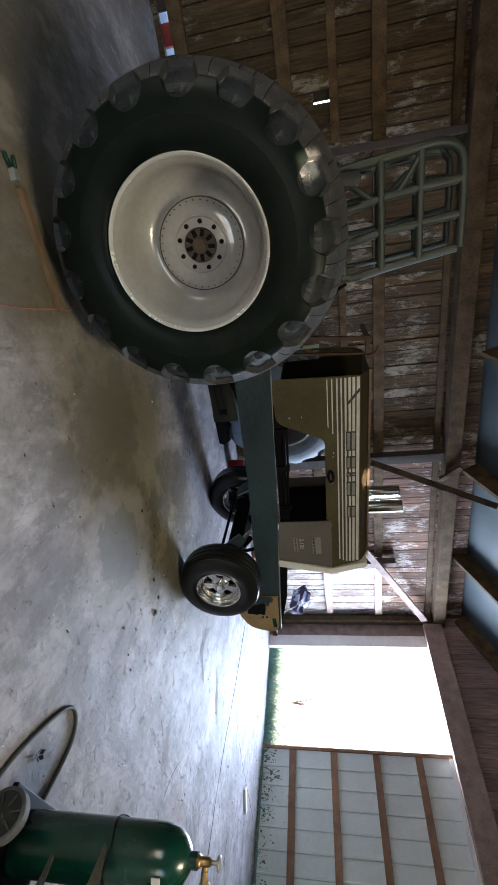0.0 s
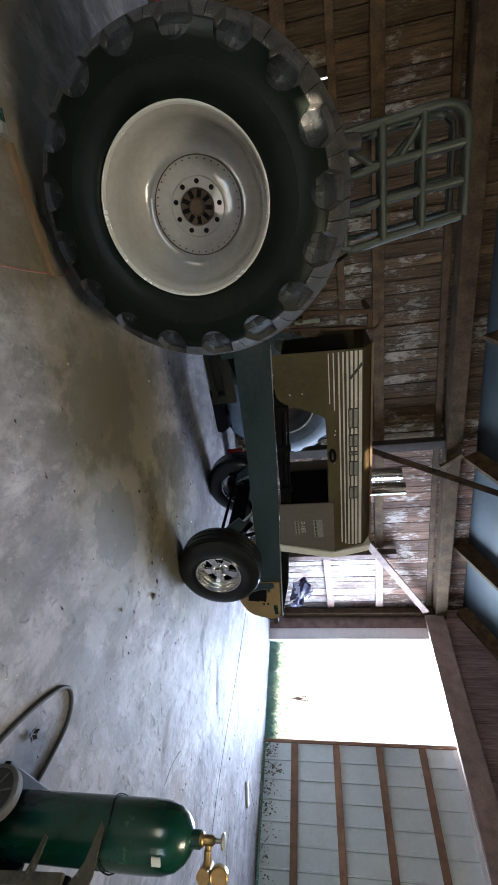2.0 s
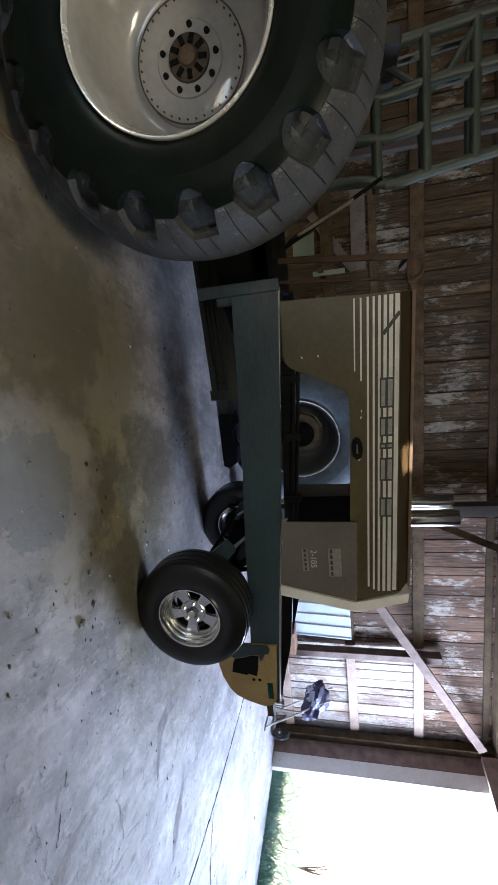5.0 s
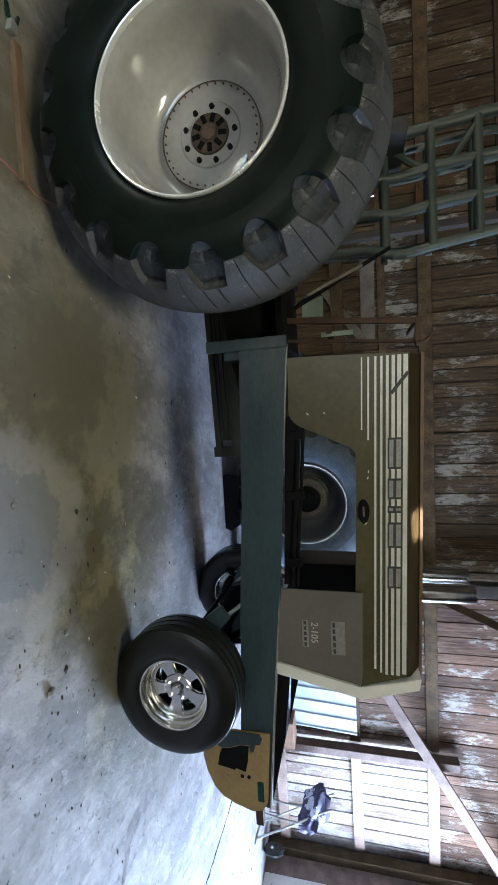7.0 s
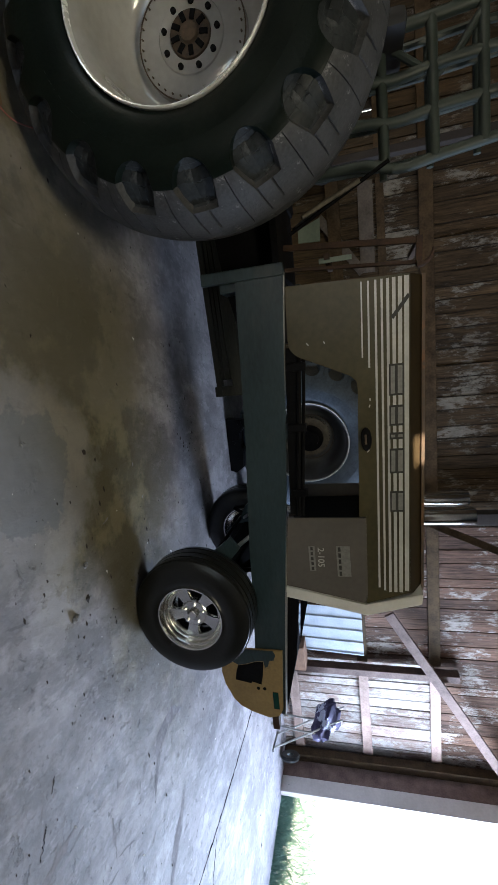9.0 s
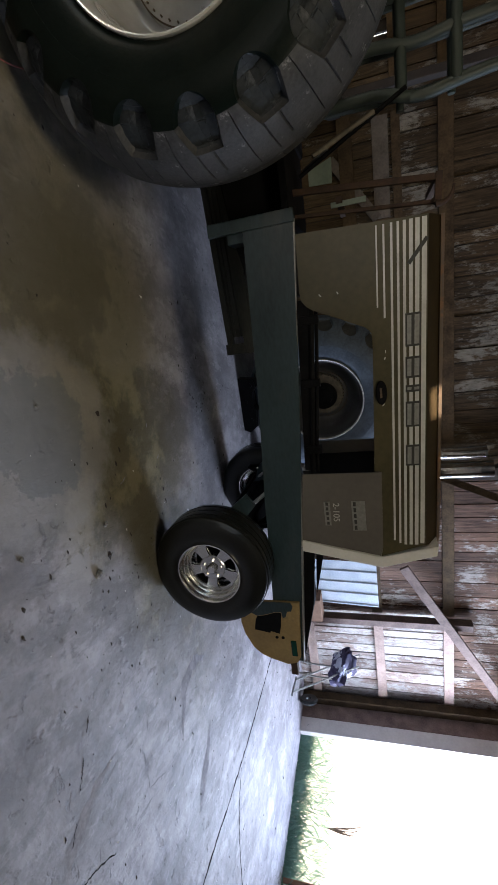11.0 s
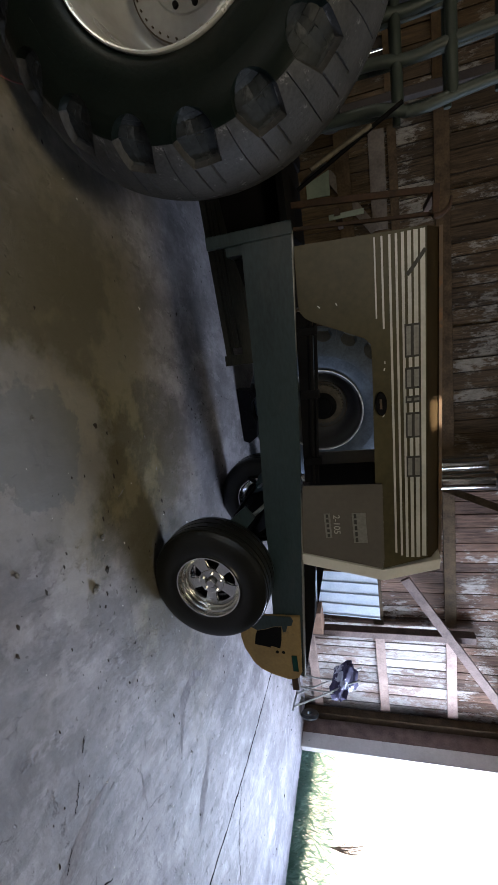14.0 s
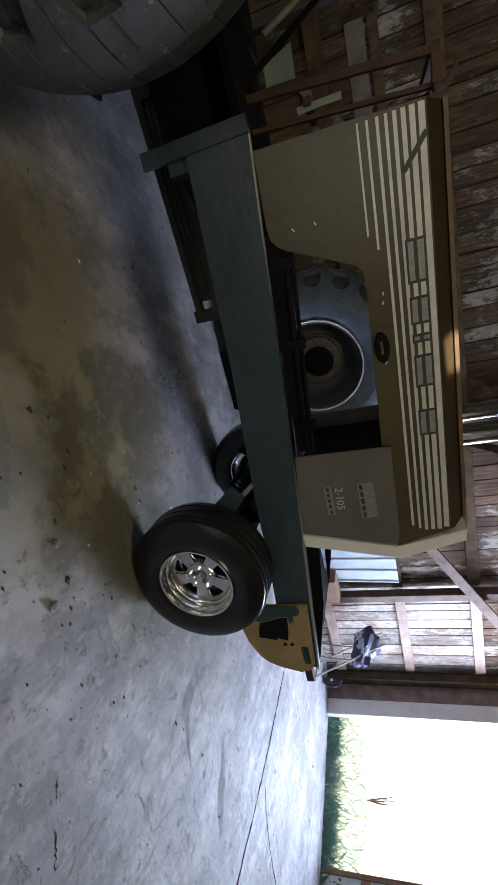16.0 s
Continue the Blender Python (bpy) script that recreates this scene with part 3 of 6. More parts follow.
for z in (0.25, 1.32, 2.32):
    bm = B()
    box(bm, (FAR_X, -0.06, z - 0.075), (6.869, -0.001, z + 0.075), 0.006)
    part("girt", bm, TIMBER, wall_n)
    bm = B()
    box(bm, (7.031, -0.06, z - 0.07), (W_END - 0.181, -0.001, z + 0.07), 0.006)
    part("girt", bm, PALE_TIMBER, wall_n, "pale whitewashed girt")
for x in (-5.0, -2.3, 0.3, 4.55, 6.95, 8.68):
    bm = B()
    half = 0.04 if x == 0.3 else 0.055 if x == 6.95 else 0.08
    box(bm, (x - half, -0.2, 0), (x + half, -0.062, 2.62 if x == 6.95 else 3.21 + 0.019 * x), 0.008)
    # shade put into two posts' colour; the thin one stands for a dark recess
    part("post", bm, BRACE_WOOD if x == 6.95 else DRY_BROWN if x in (0.3, 4.55) else TIMBER, wall_n)

for p, q, w, m in (((0.5, -0.012, 1.685), (1.47, -0.012, 1.675), 0.165, OLD_GREY), ((0.5, -0.02, 1.84), (4.4, -0.02, 1.84), 0.09, TIMBER), ((0.80, -0.045, 1.15), (1.47, -0.045, 1.62), 0.10, OLD_GREY), ((-2.2, -0.02, 1.84), (0.2, -0.02, 1.84), 0.09, TIMBER)):
    bm = B()
    bar(bm, p, q, 0.02, w, 0.003)
    part("nailed_board", bm, m, wall_n)

# end wall with the sliding door
wall_e = thing("wall_east", "end wall of the barn with a tall open sliding door", "wall", kind="structure")
DOOR_L, DOOR_R, HEAD = 4.42, 2.6, 3.18
bm = B()
box(bm, (WALL_X, DOOR_L, 0), (WALL_X + 0.1, DOOR_L + 0.24, HEAD + 0.05), 0.01)
part("jamb", bm, JAMB_WHITE, wall_e, "white painted door jamb board")
bm = B()
box(bm, (WALL_X, DOOR_L + 0.241, 0), (WALL_X + 0.12, WALL_Y + 0.1, HEAD + 0.05), 0.006)
part("corner_boards", bm, BRACE_WOOD, wall_e)
# the door's glare is put into the header by a paler timber
bm = B()
box(bm, (WALL_X - 0.12, FAR_Y, HEAD), (WALL_X - 0.002, WALL_Y - 0.23, HEAD + 0.36), 0.01)
part("header_beam", bm, PALE_TIMBER, wall_e, "heavy brown timber door header")
bm = B()
box(bm, (WALL_X + 0.03, FAR_Y, HEAD + 0.06), (WALL_X + 0.06, WALL_Y + 0.1, 7.2))
part("gable_boards", bm, TIMBER, wall_e)
bm = B()
box(bm, (WALL_X, FAR_Y, -0.02), (WALL_X + 0.06, -1.2, HEAD + 0.05))
part("side_boards", bm, TIMBER, wall_e)

# unseen walls behind the camera
wall_s = thing("wall_south", "plain barn board wall behind the walker", "wall", kind="structure")
for a, b in (((FAR_X, FAR_Y - 0.1, 0), (-3.4, FAR_Y, PLATE)), ((-0.3, FAR_Y - 0.1, 0), (WALL_X, FAR_Y, PLATE)), ((-3.4, FAR_Y - 0.1, 2.6), (-0.3, FAR_Y, PLATE)), ((-3.4, FAR_Y - 0.1, 0), (-0.3, FAR_Y, 0.6)), ((-1.9, FAR_Y - 0.07, 0.6), (-1.8, FAR_Y - 0.03, 2.6)), ((-3.4, FAR_Y - 0.07, 1.6), (-0.3, FAR_Y - 0.031, 1.68))):
    bm = B()
    box(bm, a, b)
    part("boarding", bm, TIMBER, wall_s)
wall_w = thing("wall_west", "unseen barn board wall with an opening added for the fill lamp", "wall", kind="structure")
bm = B()
box(bm, (FAR_X - 0.1, FAR_Y - 0.1, 0), (FAR_X, -1.9, 2.7))
part("boarding", bm, TIMBER, wall_w)
bm = B()
box(bm, (FAR_X - 0.1, 1.5, 0), (FAR_X, 6.5, 2.7))
part("boarding", bm, TIMBER, wall_w)
bm = B()
box(bm, (FAR_X - 0.1, FAR_Y - 0.1, 2.7), (FAR_X, 6.5, 7.2))
part("boarding", bm, TIMBER, wall_w)

# roof: two slopes of pale blue sheets on rafters, one mesh
bm = B()
RIDGE_Y, RIDGE_Z, EAVE = -0.3, 6.67, 6.6
prism(bm, [(EAVE, PLATE), (RIDGE_Y, RIDGE_Z), (RIDGE_Y, RIDGE_Z + 0.07), (EAVE, PLATE + 0.07)], "x", FAR_X - 0.3, WALL_X + 0.4)


def south_z(y):
    return RIDGE_Z + (y - RIDGE_Y) * (RIDGE_Z - PLATE) / (RIDGE_Y + 7.2)


# the south slope is laid in sheets that leave two nail-torn gaps for the sun
def sun_gap(x, y, z, half_x, half_y):
    """The gap in the south slope through which the sun reaches a spot."""
    k = (south_z(y) - z) / (SUN_DIR.z - SUN_DIR.y * (RIDGE_Z - PLATE) / (RIDGE_Y + 7.2))
    return x + k * SUN_DIR.x, y + k * SUN_DIR.y, half_x, half_y


GAPS = (sun_gap(2.585, 2.65, 1.82, 0.085, 0.06), sun_gap(0.13, 2.12, 1.56, 0.05, 0.06))
xs = sorted([FAR_X - 0.3, WALL_X + 0.4] + [g[0] - g[2] for g in GAPS] + [g[0] + g[2] for g in GAPS])
ys = sorted([-7.2, RIDGE_Y] + [g[1] - g[3] for g in GAPS] + [g[1] + g[3] for g in GAPS])
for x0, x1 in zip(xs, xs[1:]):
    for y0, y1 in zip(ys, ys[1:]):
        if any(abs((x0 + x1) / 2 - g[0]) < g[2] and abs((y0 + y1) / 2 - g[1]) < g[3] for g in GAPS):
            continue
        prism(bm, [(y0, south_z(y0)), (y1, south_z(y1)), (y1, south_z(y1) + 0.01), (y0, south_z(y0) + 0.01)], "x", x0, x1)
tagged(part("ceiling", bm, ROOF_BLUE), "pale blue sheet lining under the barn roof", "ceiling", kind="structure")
pitch = (RIDGE_Z - PLATE) / (EAVE - RIDGE_Y)
# pale sheets added out of view to go with the roof fill lamp
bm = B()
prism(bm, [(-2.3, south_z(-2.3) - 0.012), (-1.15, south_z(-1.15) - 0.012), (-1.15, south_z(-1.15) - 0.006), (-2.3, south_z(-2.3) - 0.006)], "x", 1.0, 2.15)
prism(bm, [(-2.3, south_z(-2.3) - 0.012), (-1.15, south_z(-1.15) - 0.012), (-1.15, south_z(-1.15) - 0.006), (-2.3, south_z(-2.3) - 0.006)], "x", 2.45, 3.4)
tagged(part("skylight", bm, JAMB_WHITE), "pale sheets added to the unseen roof above the fill lamp", "skylight", kind="structure")
frame_roof = thing("roof_frame", "dark timber rafters and tie pieces under the roof", "roof frame", kind="structure")
for i in range(7):
    x = -5.39 + 2.05 * i
    bm = B()
    bar(bm, (x, 5.35, PLATE + (EAVE - 5.35) * pitch - 0.16), (x, RIDGE_Y, RIDGE_Z - 0.16), 0.06, 0.30)
    part("rafter", bm, TIMBER, frame_roof)
bm = B()
bar(bm, (WALL_X - 0.06, 5.0, PLATE + (EAVE - 5.0) * pitch - 0.14), (WALL_X - 0.06, RIDGE_Y, RIDGE_Z - 0.14), 0.1, 0.26)
part("rafter", bm, TIMBER, frame_roof)
for y in (4.1, 2.6, 1.1):
    bm = B()
    z = RIDGE_Z - (y - RIDGE_Y) * pitch
    bar(bm, (FAR_X, y, z - 0.03), (WALL_X - 0.01, y, z - 0.03), 0.09, 0.05)
    part("purlin", bm, TIMBER, frame_roof)


def strut(name, p, q, w, h, mat, label):
    bm = B()
    bar(bm, p, q, w, h, 0.006)
    return tagged(part(name, bm, mat), label, "brace", kind="structure")


strut("brace_1", (4.5, 5.2, 2.17), (5.257, 4.858, 4.05), 0.05, 0.09, TIMBER, "dark timber pole brace rising from the wall post")
strut("brace_2", (5.85, 5.06, 1.72), (8.45, 4.86, 3.2), 0.04, 0.13, BRACE_WOOD, "weathered brown diagonal timber brace across the wall")
strut("brace_3", (4.88, 5.12, 3.24), (4.62, 5.1, 3.52), 0.05, 0.08, TIMBER, "short timber strut under the plate")

# sliding door leaf of ribbed white sheets on brown rails
door = thing("sliding_door", "white ribbed steel sliding door on brown wooden rails, half open", "door", kind="structure")
DX = WALL_X + 0.14
for i in range(15):
    y1 = DOOR_R - 0.27 * i
    bm = B()
    prism(bm, [(DX, y1), (DX, y1 - 0.235), (DX - 0.022, y1 - 0.243), (DX - 0.022, y1 - 0.262), (DX, y1 - 0.27), (DX + 0.004, y1 - 0.27), (DX - 0.018, y1 - 0.262 + 0.002), (DX - 0.018, y1 - 0.241), (DX + 0.004, y1 - 0.233), (DX + 0.004, y1)], "z", 0.03, HEAD + 0.03)
    part("sheet", bm, WHITE_METAL, door)
for z in (0.54, 1.25, 1.96, 2.65):
    bm = B()
    box(bm, (DX - 0.062, DOOR_R - 4.05, z - 0.055), (DX - 0.023, DOOR_R - 0.02, z + 0.055), 0.004)
    part("rail", bm, NEW_TIMBER, door, "reddish brown wooden rail")
bm = B()
box(bm, (DX - 0.03, DOOR_R - 0.001, 0.02), (DX + 0.02, DOOR_R + 0.05, HEAD + 0.03), 0.004)
part("edge_stile", bm, NEW_TIMBER, door)


rng = random.Random(21)
bm = B()
for k in range(420):
    y, z = DOOR_R - abs(rng.gauss(0, 0.9)) - 0.02, 0.035 + abs(rng.gauss(0, 0.13))
    if k % 6 == 0:
        y, z = DOOR_R - 0.42 + rng.gauss(0, 0.08), 0.24 + rng.gauss(0, 0.06)
    y = max(y, DOOR_R - 3.9)
    across = (DOOR_R - y) % 0.27
    if across > 0.215 or across < 0.012:
        continue
    size = min(0.003 + abs(rng.gauss(0, 0.0075)), (0.225 - across) * 0.8, across * 0.9)
    ring = []
    for j in range(9):
        a = 2 * math.pi * j / 9
        q = rng.uniform(0.5, 1.1)
        ring.append(bm.verts.new((DX - 0.0015, y + size * q * math.cos(a), max(0.032, z + 1.3 * size * q * math.sin(a)))))
    bm.faces.new(ring)
part("mud_splashes", bm, DIRT, door, "dried mud splashed on the lower sheets")
bm = B()
box(bm, (DX - 0.075, DOOR_R - 4.05, HEAD - 0.055), (DX - 0.064, DOOR_R - 0.02, HEAD + 0.01), 0.002)
part("top_track", bm, JAMB_WHITE, door, "white door track")


# ---- wheels ----
# half section of a worn tractor tyre: (radius, across), from the bead over the sidewall and shoulder to the middle of the tread
SECTION = [(0.425, -0.262), (0.432, -0.285), (0.445, -0.302), (0.48, -0.318), (0.53, -0.328), (0.58, -0.3325),
           (0.62, -0.330), (0.655, -0.324), (0.685, -0.315), (0.705, -0.306), (0.722, -0.296), (0.736, -0.284),
           (0.752, -0.268), (0.768, -0.250), (0.784, -0.228), (0.800, -0.20), (0.815, -0.165), (0.830, -0.12), (0.844, -0.065), (0.854, 0.0)]
SKIN_FROM = 5  # the lugs' skin begins here, on the sidewall


def section_of(W):
    return [(r, y * W / 0.60) for r, y in SECTION]


def carcass_profile(W):
    half = section_of(W)
    inner = [(r - 0.05 if y > -0.27 else r - 0.02, y + (0.05 if y < -0.27 else 0.02)) for r, y in half[SKIN_FROM + 1:-1]] + [(half[-1][0] - 0.05, 0.0)]
    half = half[:SKIN_FROM + 1] + inner
    return half + [(r, -y) for r, y in half[-2::-1]]


def lug_skin(W, side, lugs, tip, end):
    """The skin of one worn tread bar with half of the tongue-shaped pocket at either end of it, and the fine cuts across the tread."""
    pitch = 2 * math.pi / lugs
    pts = section_of(W)[SKIN_FROM:]
    run = [0.0]
    for (r0, y0), (r1, y1) in zip(pts, pts[1:]):
        run.append(run[-1] + math.hypot(r1 - r0, y1 - y0))
    stops = sorted({tip + 0.0025 * k * k for k in range(8)} | {end - 0.012, end - 0.006, end, end + 0.006, 0.158, 0.162} | {run[-1] * k / 26 for k in range(27)})
    dull = random.Random(4)

    def at(s):
        for k in range(len(run) - 1):
            if s <= run[k + 1] + 1e-9:
                f = (s - run[k]) / (run[k + 1] - run[k])
                a, c = pts[k], pts[k + 1]
                return a[0] + (c[0] - a[0]) * f, a[1] + (c[1] - a[1]) * f, c[0] - a[0], c[1] - a[1]
        return pts[-1][0], pts[-1][1], 0.001, 0.05

    def half_width(s):
        t = max(0.0, min(1.0, (s - tip) / (end - tip)))
        arch = math.sqrt(max(0.0, 1.0 - (1.0 - min(1.0, t / 0.55)) ** 2))
        return max(0.004, 0.09 * arch * (1.0 - 0.3 * max(0.0, t - 0.5) / 0.5))

    bm = B()
    rows, floors = [], []
    for s in stops:
        r, y, dr, dy = at(s)
        nl = math.hypot(dr, dy)
        nr, ny = dy / nl, -dr / nl  # outward
        hp, wide = pitch * r / 2, half_width(s)
        edge = hp - wide
        wall = 0.010 * min(1.0, wide / 0.025)
        down = 0.0 if not tip < s < end else min(1.0, (s - tip) / 0.035, (end - s) / 0.008)
        cols = []
        for sign in (-1, 1):
            part_cols = [(0.0022, 0.0, 0), (0.0048, 0.0, 0)]
            part_cols += [(0.0048 + (edge - 0.0048) * k / 7, 0.0, 0) for k in range(1, 8)]
            part_cols += [(edge + wall * 0.4, 0.62 * down, 0), (edge + wall, down, 1)]
            rest = hp - edge - wall
            part_cols += [(edge + wall + rest * f, down * (1 + 0.12 * f), 1) for f in (0.3, 0.55, 0.55 + 0.0022 / max(rest, 0.01), 0.55 + 0.0044 / max(rest, 0.01), 0.8, 1.0)]
            cols += [(sign * u, d, fl) for u, d, fl in (part_cols if sign > 0 else part_cols[::-1])]
            if sign < 0:
                cols.append((0.0, 0.0, 0))
        n = len(cols)
        mid = n // 2
        row, flag = [], []
        skew = 0.10 * max(0.0, s - 0.15) / 0.3
        for j, (u, d, fl) in enumerate(cols):
            depth = 0.034 * d
            if j == mid and 0.164 < s < 0.455:
                depth = 0.012
            if end + 0.004 < s < 0.43 and (j == mid + 10 or (j == mid - 15 and s < 0.39)):
                depth = 0.010
            if d >= 0.9:
                depth += dull.gauss(0, 0.0015)
            th = u / r + (skew if side < 0 else -skew) * pitch
            rr, yy = r - nr * depth, y - ny * depth
            row.append(bm.verts.new((rr * math.cos(th), yy if side < 0 else -yy, rr * math.sin(th))))
            flag.append(fl if tip < s < end else 0)
        rows.append(row)
        floors.append(flag)
    for i in range(len(rows) - 1):
        for j in range(len(rows[0]) - 1):
            f = bm.faces.new((rows[i][j], rows[i][j + 1], rows[i + 1][j + 1], rows[i + 1][j]))
            f.material_index = 2 if floors[i][j] and floors[i][j + 1] and floors[i + 1][j] else 1 if stops[i] > 0.157 else 0
    bmesh.ops.recalc_face_normals(bm, faces=bm.faces)
    bm.faces.ensure_lookup_table()
    if bm.faces[len(bm.faces) - 12].normal.dot(Vector((1, 0, 0))) < 0:
        bmesh.ops.reverse_faces(bm, faces=bm.faces)
    return bm


def lug_meshes(W, lugs, wall, tread, pocket, tip, end):
    out = []
    for side in (-1, 1):
        bm = lug_skin(W, side, lugs, tip, end)
        me = bpy.data.meshes.new("lug")
        bm.to_mesh(me)
        bm.free()
        for m in (wall, tread, pocket):
            me.materials.append(m)
        me.shade_smooth()
        me.set_sharp_from_angle(angle=radians(24))
        out.append(me)
    return out


def big_wheel(root, at, R, W, lugs=17, turn=0.0, paint=None, rubber=None, hub=None, tip=0.055, end=0.275):
    """A pulling tractor's rear wheel: axis along y, the dished face towards -y."""
    paint = paint or RIM_PAINT
    bm = B()
    lathe(bm, carcass_profile(W), 96)
    tyre = part("rear_wheel" if root else "tractor_wheel", bm, rubber or RUBBER, root, smooth=True, at=at)
    meshes = lug_meshes(W, lugs, rubber or RUBBER, rubber or TREAD, HOSE_RUBBER if rubber else POCKET, tip, end)
    for k in range(lugs):
        for side in (0, 1):
            lug = new("lug", meshes[side])
            lug.parent = tyre
            lug.matrix_basis = pose(0, 0, 0, 0, -turn - 360 / lugs * (k + 0.5 + 0.5 * side), 0)
    h = W / 2
    bm = B()
    lathe(bm, [(0.424, -h * 0.86), (0.436, -h * 0.98), (0.436, -h * 1.03), (0.431, -h * 1.05), (0.425, -h * 1.04), (0.419, -h * 0.99), (0.418, -h * 0.92)], 96)
    part("rim_lip", bm, LIP, tyre, "bright worn rim lip", smooth=True)
    bm = B()
    lathe(bm, [(0.4185, -h * 0.97), (0.414, -h * 0.94), (0.404, -h * 0.88), (0.396, -h * 0.80), (0.389, -h * 0.66), (0.383, -h * 0.45), (0.369, -h * 0.22), (0.347, -h * 0.02), (0.315, 0.035), (0.28, 0.05), (0.258, 0.046), (0.253, 0.02)], 96)
    part("rim", bm, paint, tyre, "deep dished rim", smooth=True)
    bm = B()
    lathe(bm, [(0.405, h * 0.87), (0.39, h * 0.7), (0.383, 0.06), (0.38, 0.05)], 64)
    part("inner_rim", bm, paint, tyre, smooth=True)
    bm = B()
    rings = lathe(bm, [(0.252, 0.03), (0.25, 0.012), (0.244, 0.008), (0.155, 0.006), (0.15, 0.0), (0.098, -0.004), (0.094, 0.004), (0.03, 0.004)], 64)
    disc_cap(bm, rings[-1])
    part("disc", bm, paint, tyre, "wheel disc with bolt ring", smooth=True)
    bm = B()
    lathe(bm, [(0.2495, 0.014), (0.2495, 0.0095), (0.2555, 0.0095), (0.2555, 0.014)], 64)
    part("disc_seam", bm, HUB_RUST, tyre, "thin rusty seam round the disc")
    bolt = B()
    bmesh.ops.create_cone(bolt, cap_ends=True, segments=6, radius1=0.0045, radius2=0.0035, depth=0.010, matrix=pose(0, 0, 0, 90))
    first = part("rim_bolt", bolt, HUB_RUST, tyre)
    first.location = (0.236, 0.002, 0)
    for k in range(1, 36):
        o = new("rim_bolt", first.data)
        o.parent = tyre
        a = 2 * math.pi * k / 36
        o.location = (0.236 * math.cos(a), 0.002, 0.236 * math.sin(a))
    hole = B()
    bmesh.ops.create_cone(hole, cap_ends=True, segments=16, radius1=0.014, radius2=0.012, depth=0.012, matrix=pose(0, 0, 0, 90))
    first = part("lug_nut", hole, BLACK_STEEL, tyre)
    for k in range(9):
        o = first if k == 0 else new("lug_nut", first.data)
        o.parent = tyre
        a = 2 * math.pi * k / 9 + 0.2
        o.location = (0.127 * math.cos(a), -0.006, 0.127 * math.sin(a))
    bm = B()
    rings = lathe(bm, [(0.096, 0.004), (0.094, -0.012), (0.078, -0.02), (0.042, -0.016), (0.038, -0.03), (0.018, -0.034)], 32)
    disc_cap(bm, rings[-1])
    part("hub_cap", bm, hub or HUB_RUST, tyre, "dark rusty splined hub centre", smooth=True)
    # raised black blocks stand for the dark inside the hub's slots
    slot = B()
    box(slot, (0.048, -0.0235, -0.012), (0.088, -0.012, 0.012), 0.004)
    first = part("hub_slot", slot, BLACK_STEEL, tyre)
    for k in range(9):
        o = first if k == 0 else new("hub_slot", first.data)
        o.parent = tyre
        o.matrix_basis = pose(0, 0, 0, 0, 40 * k, 0)
    return tyre


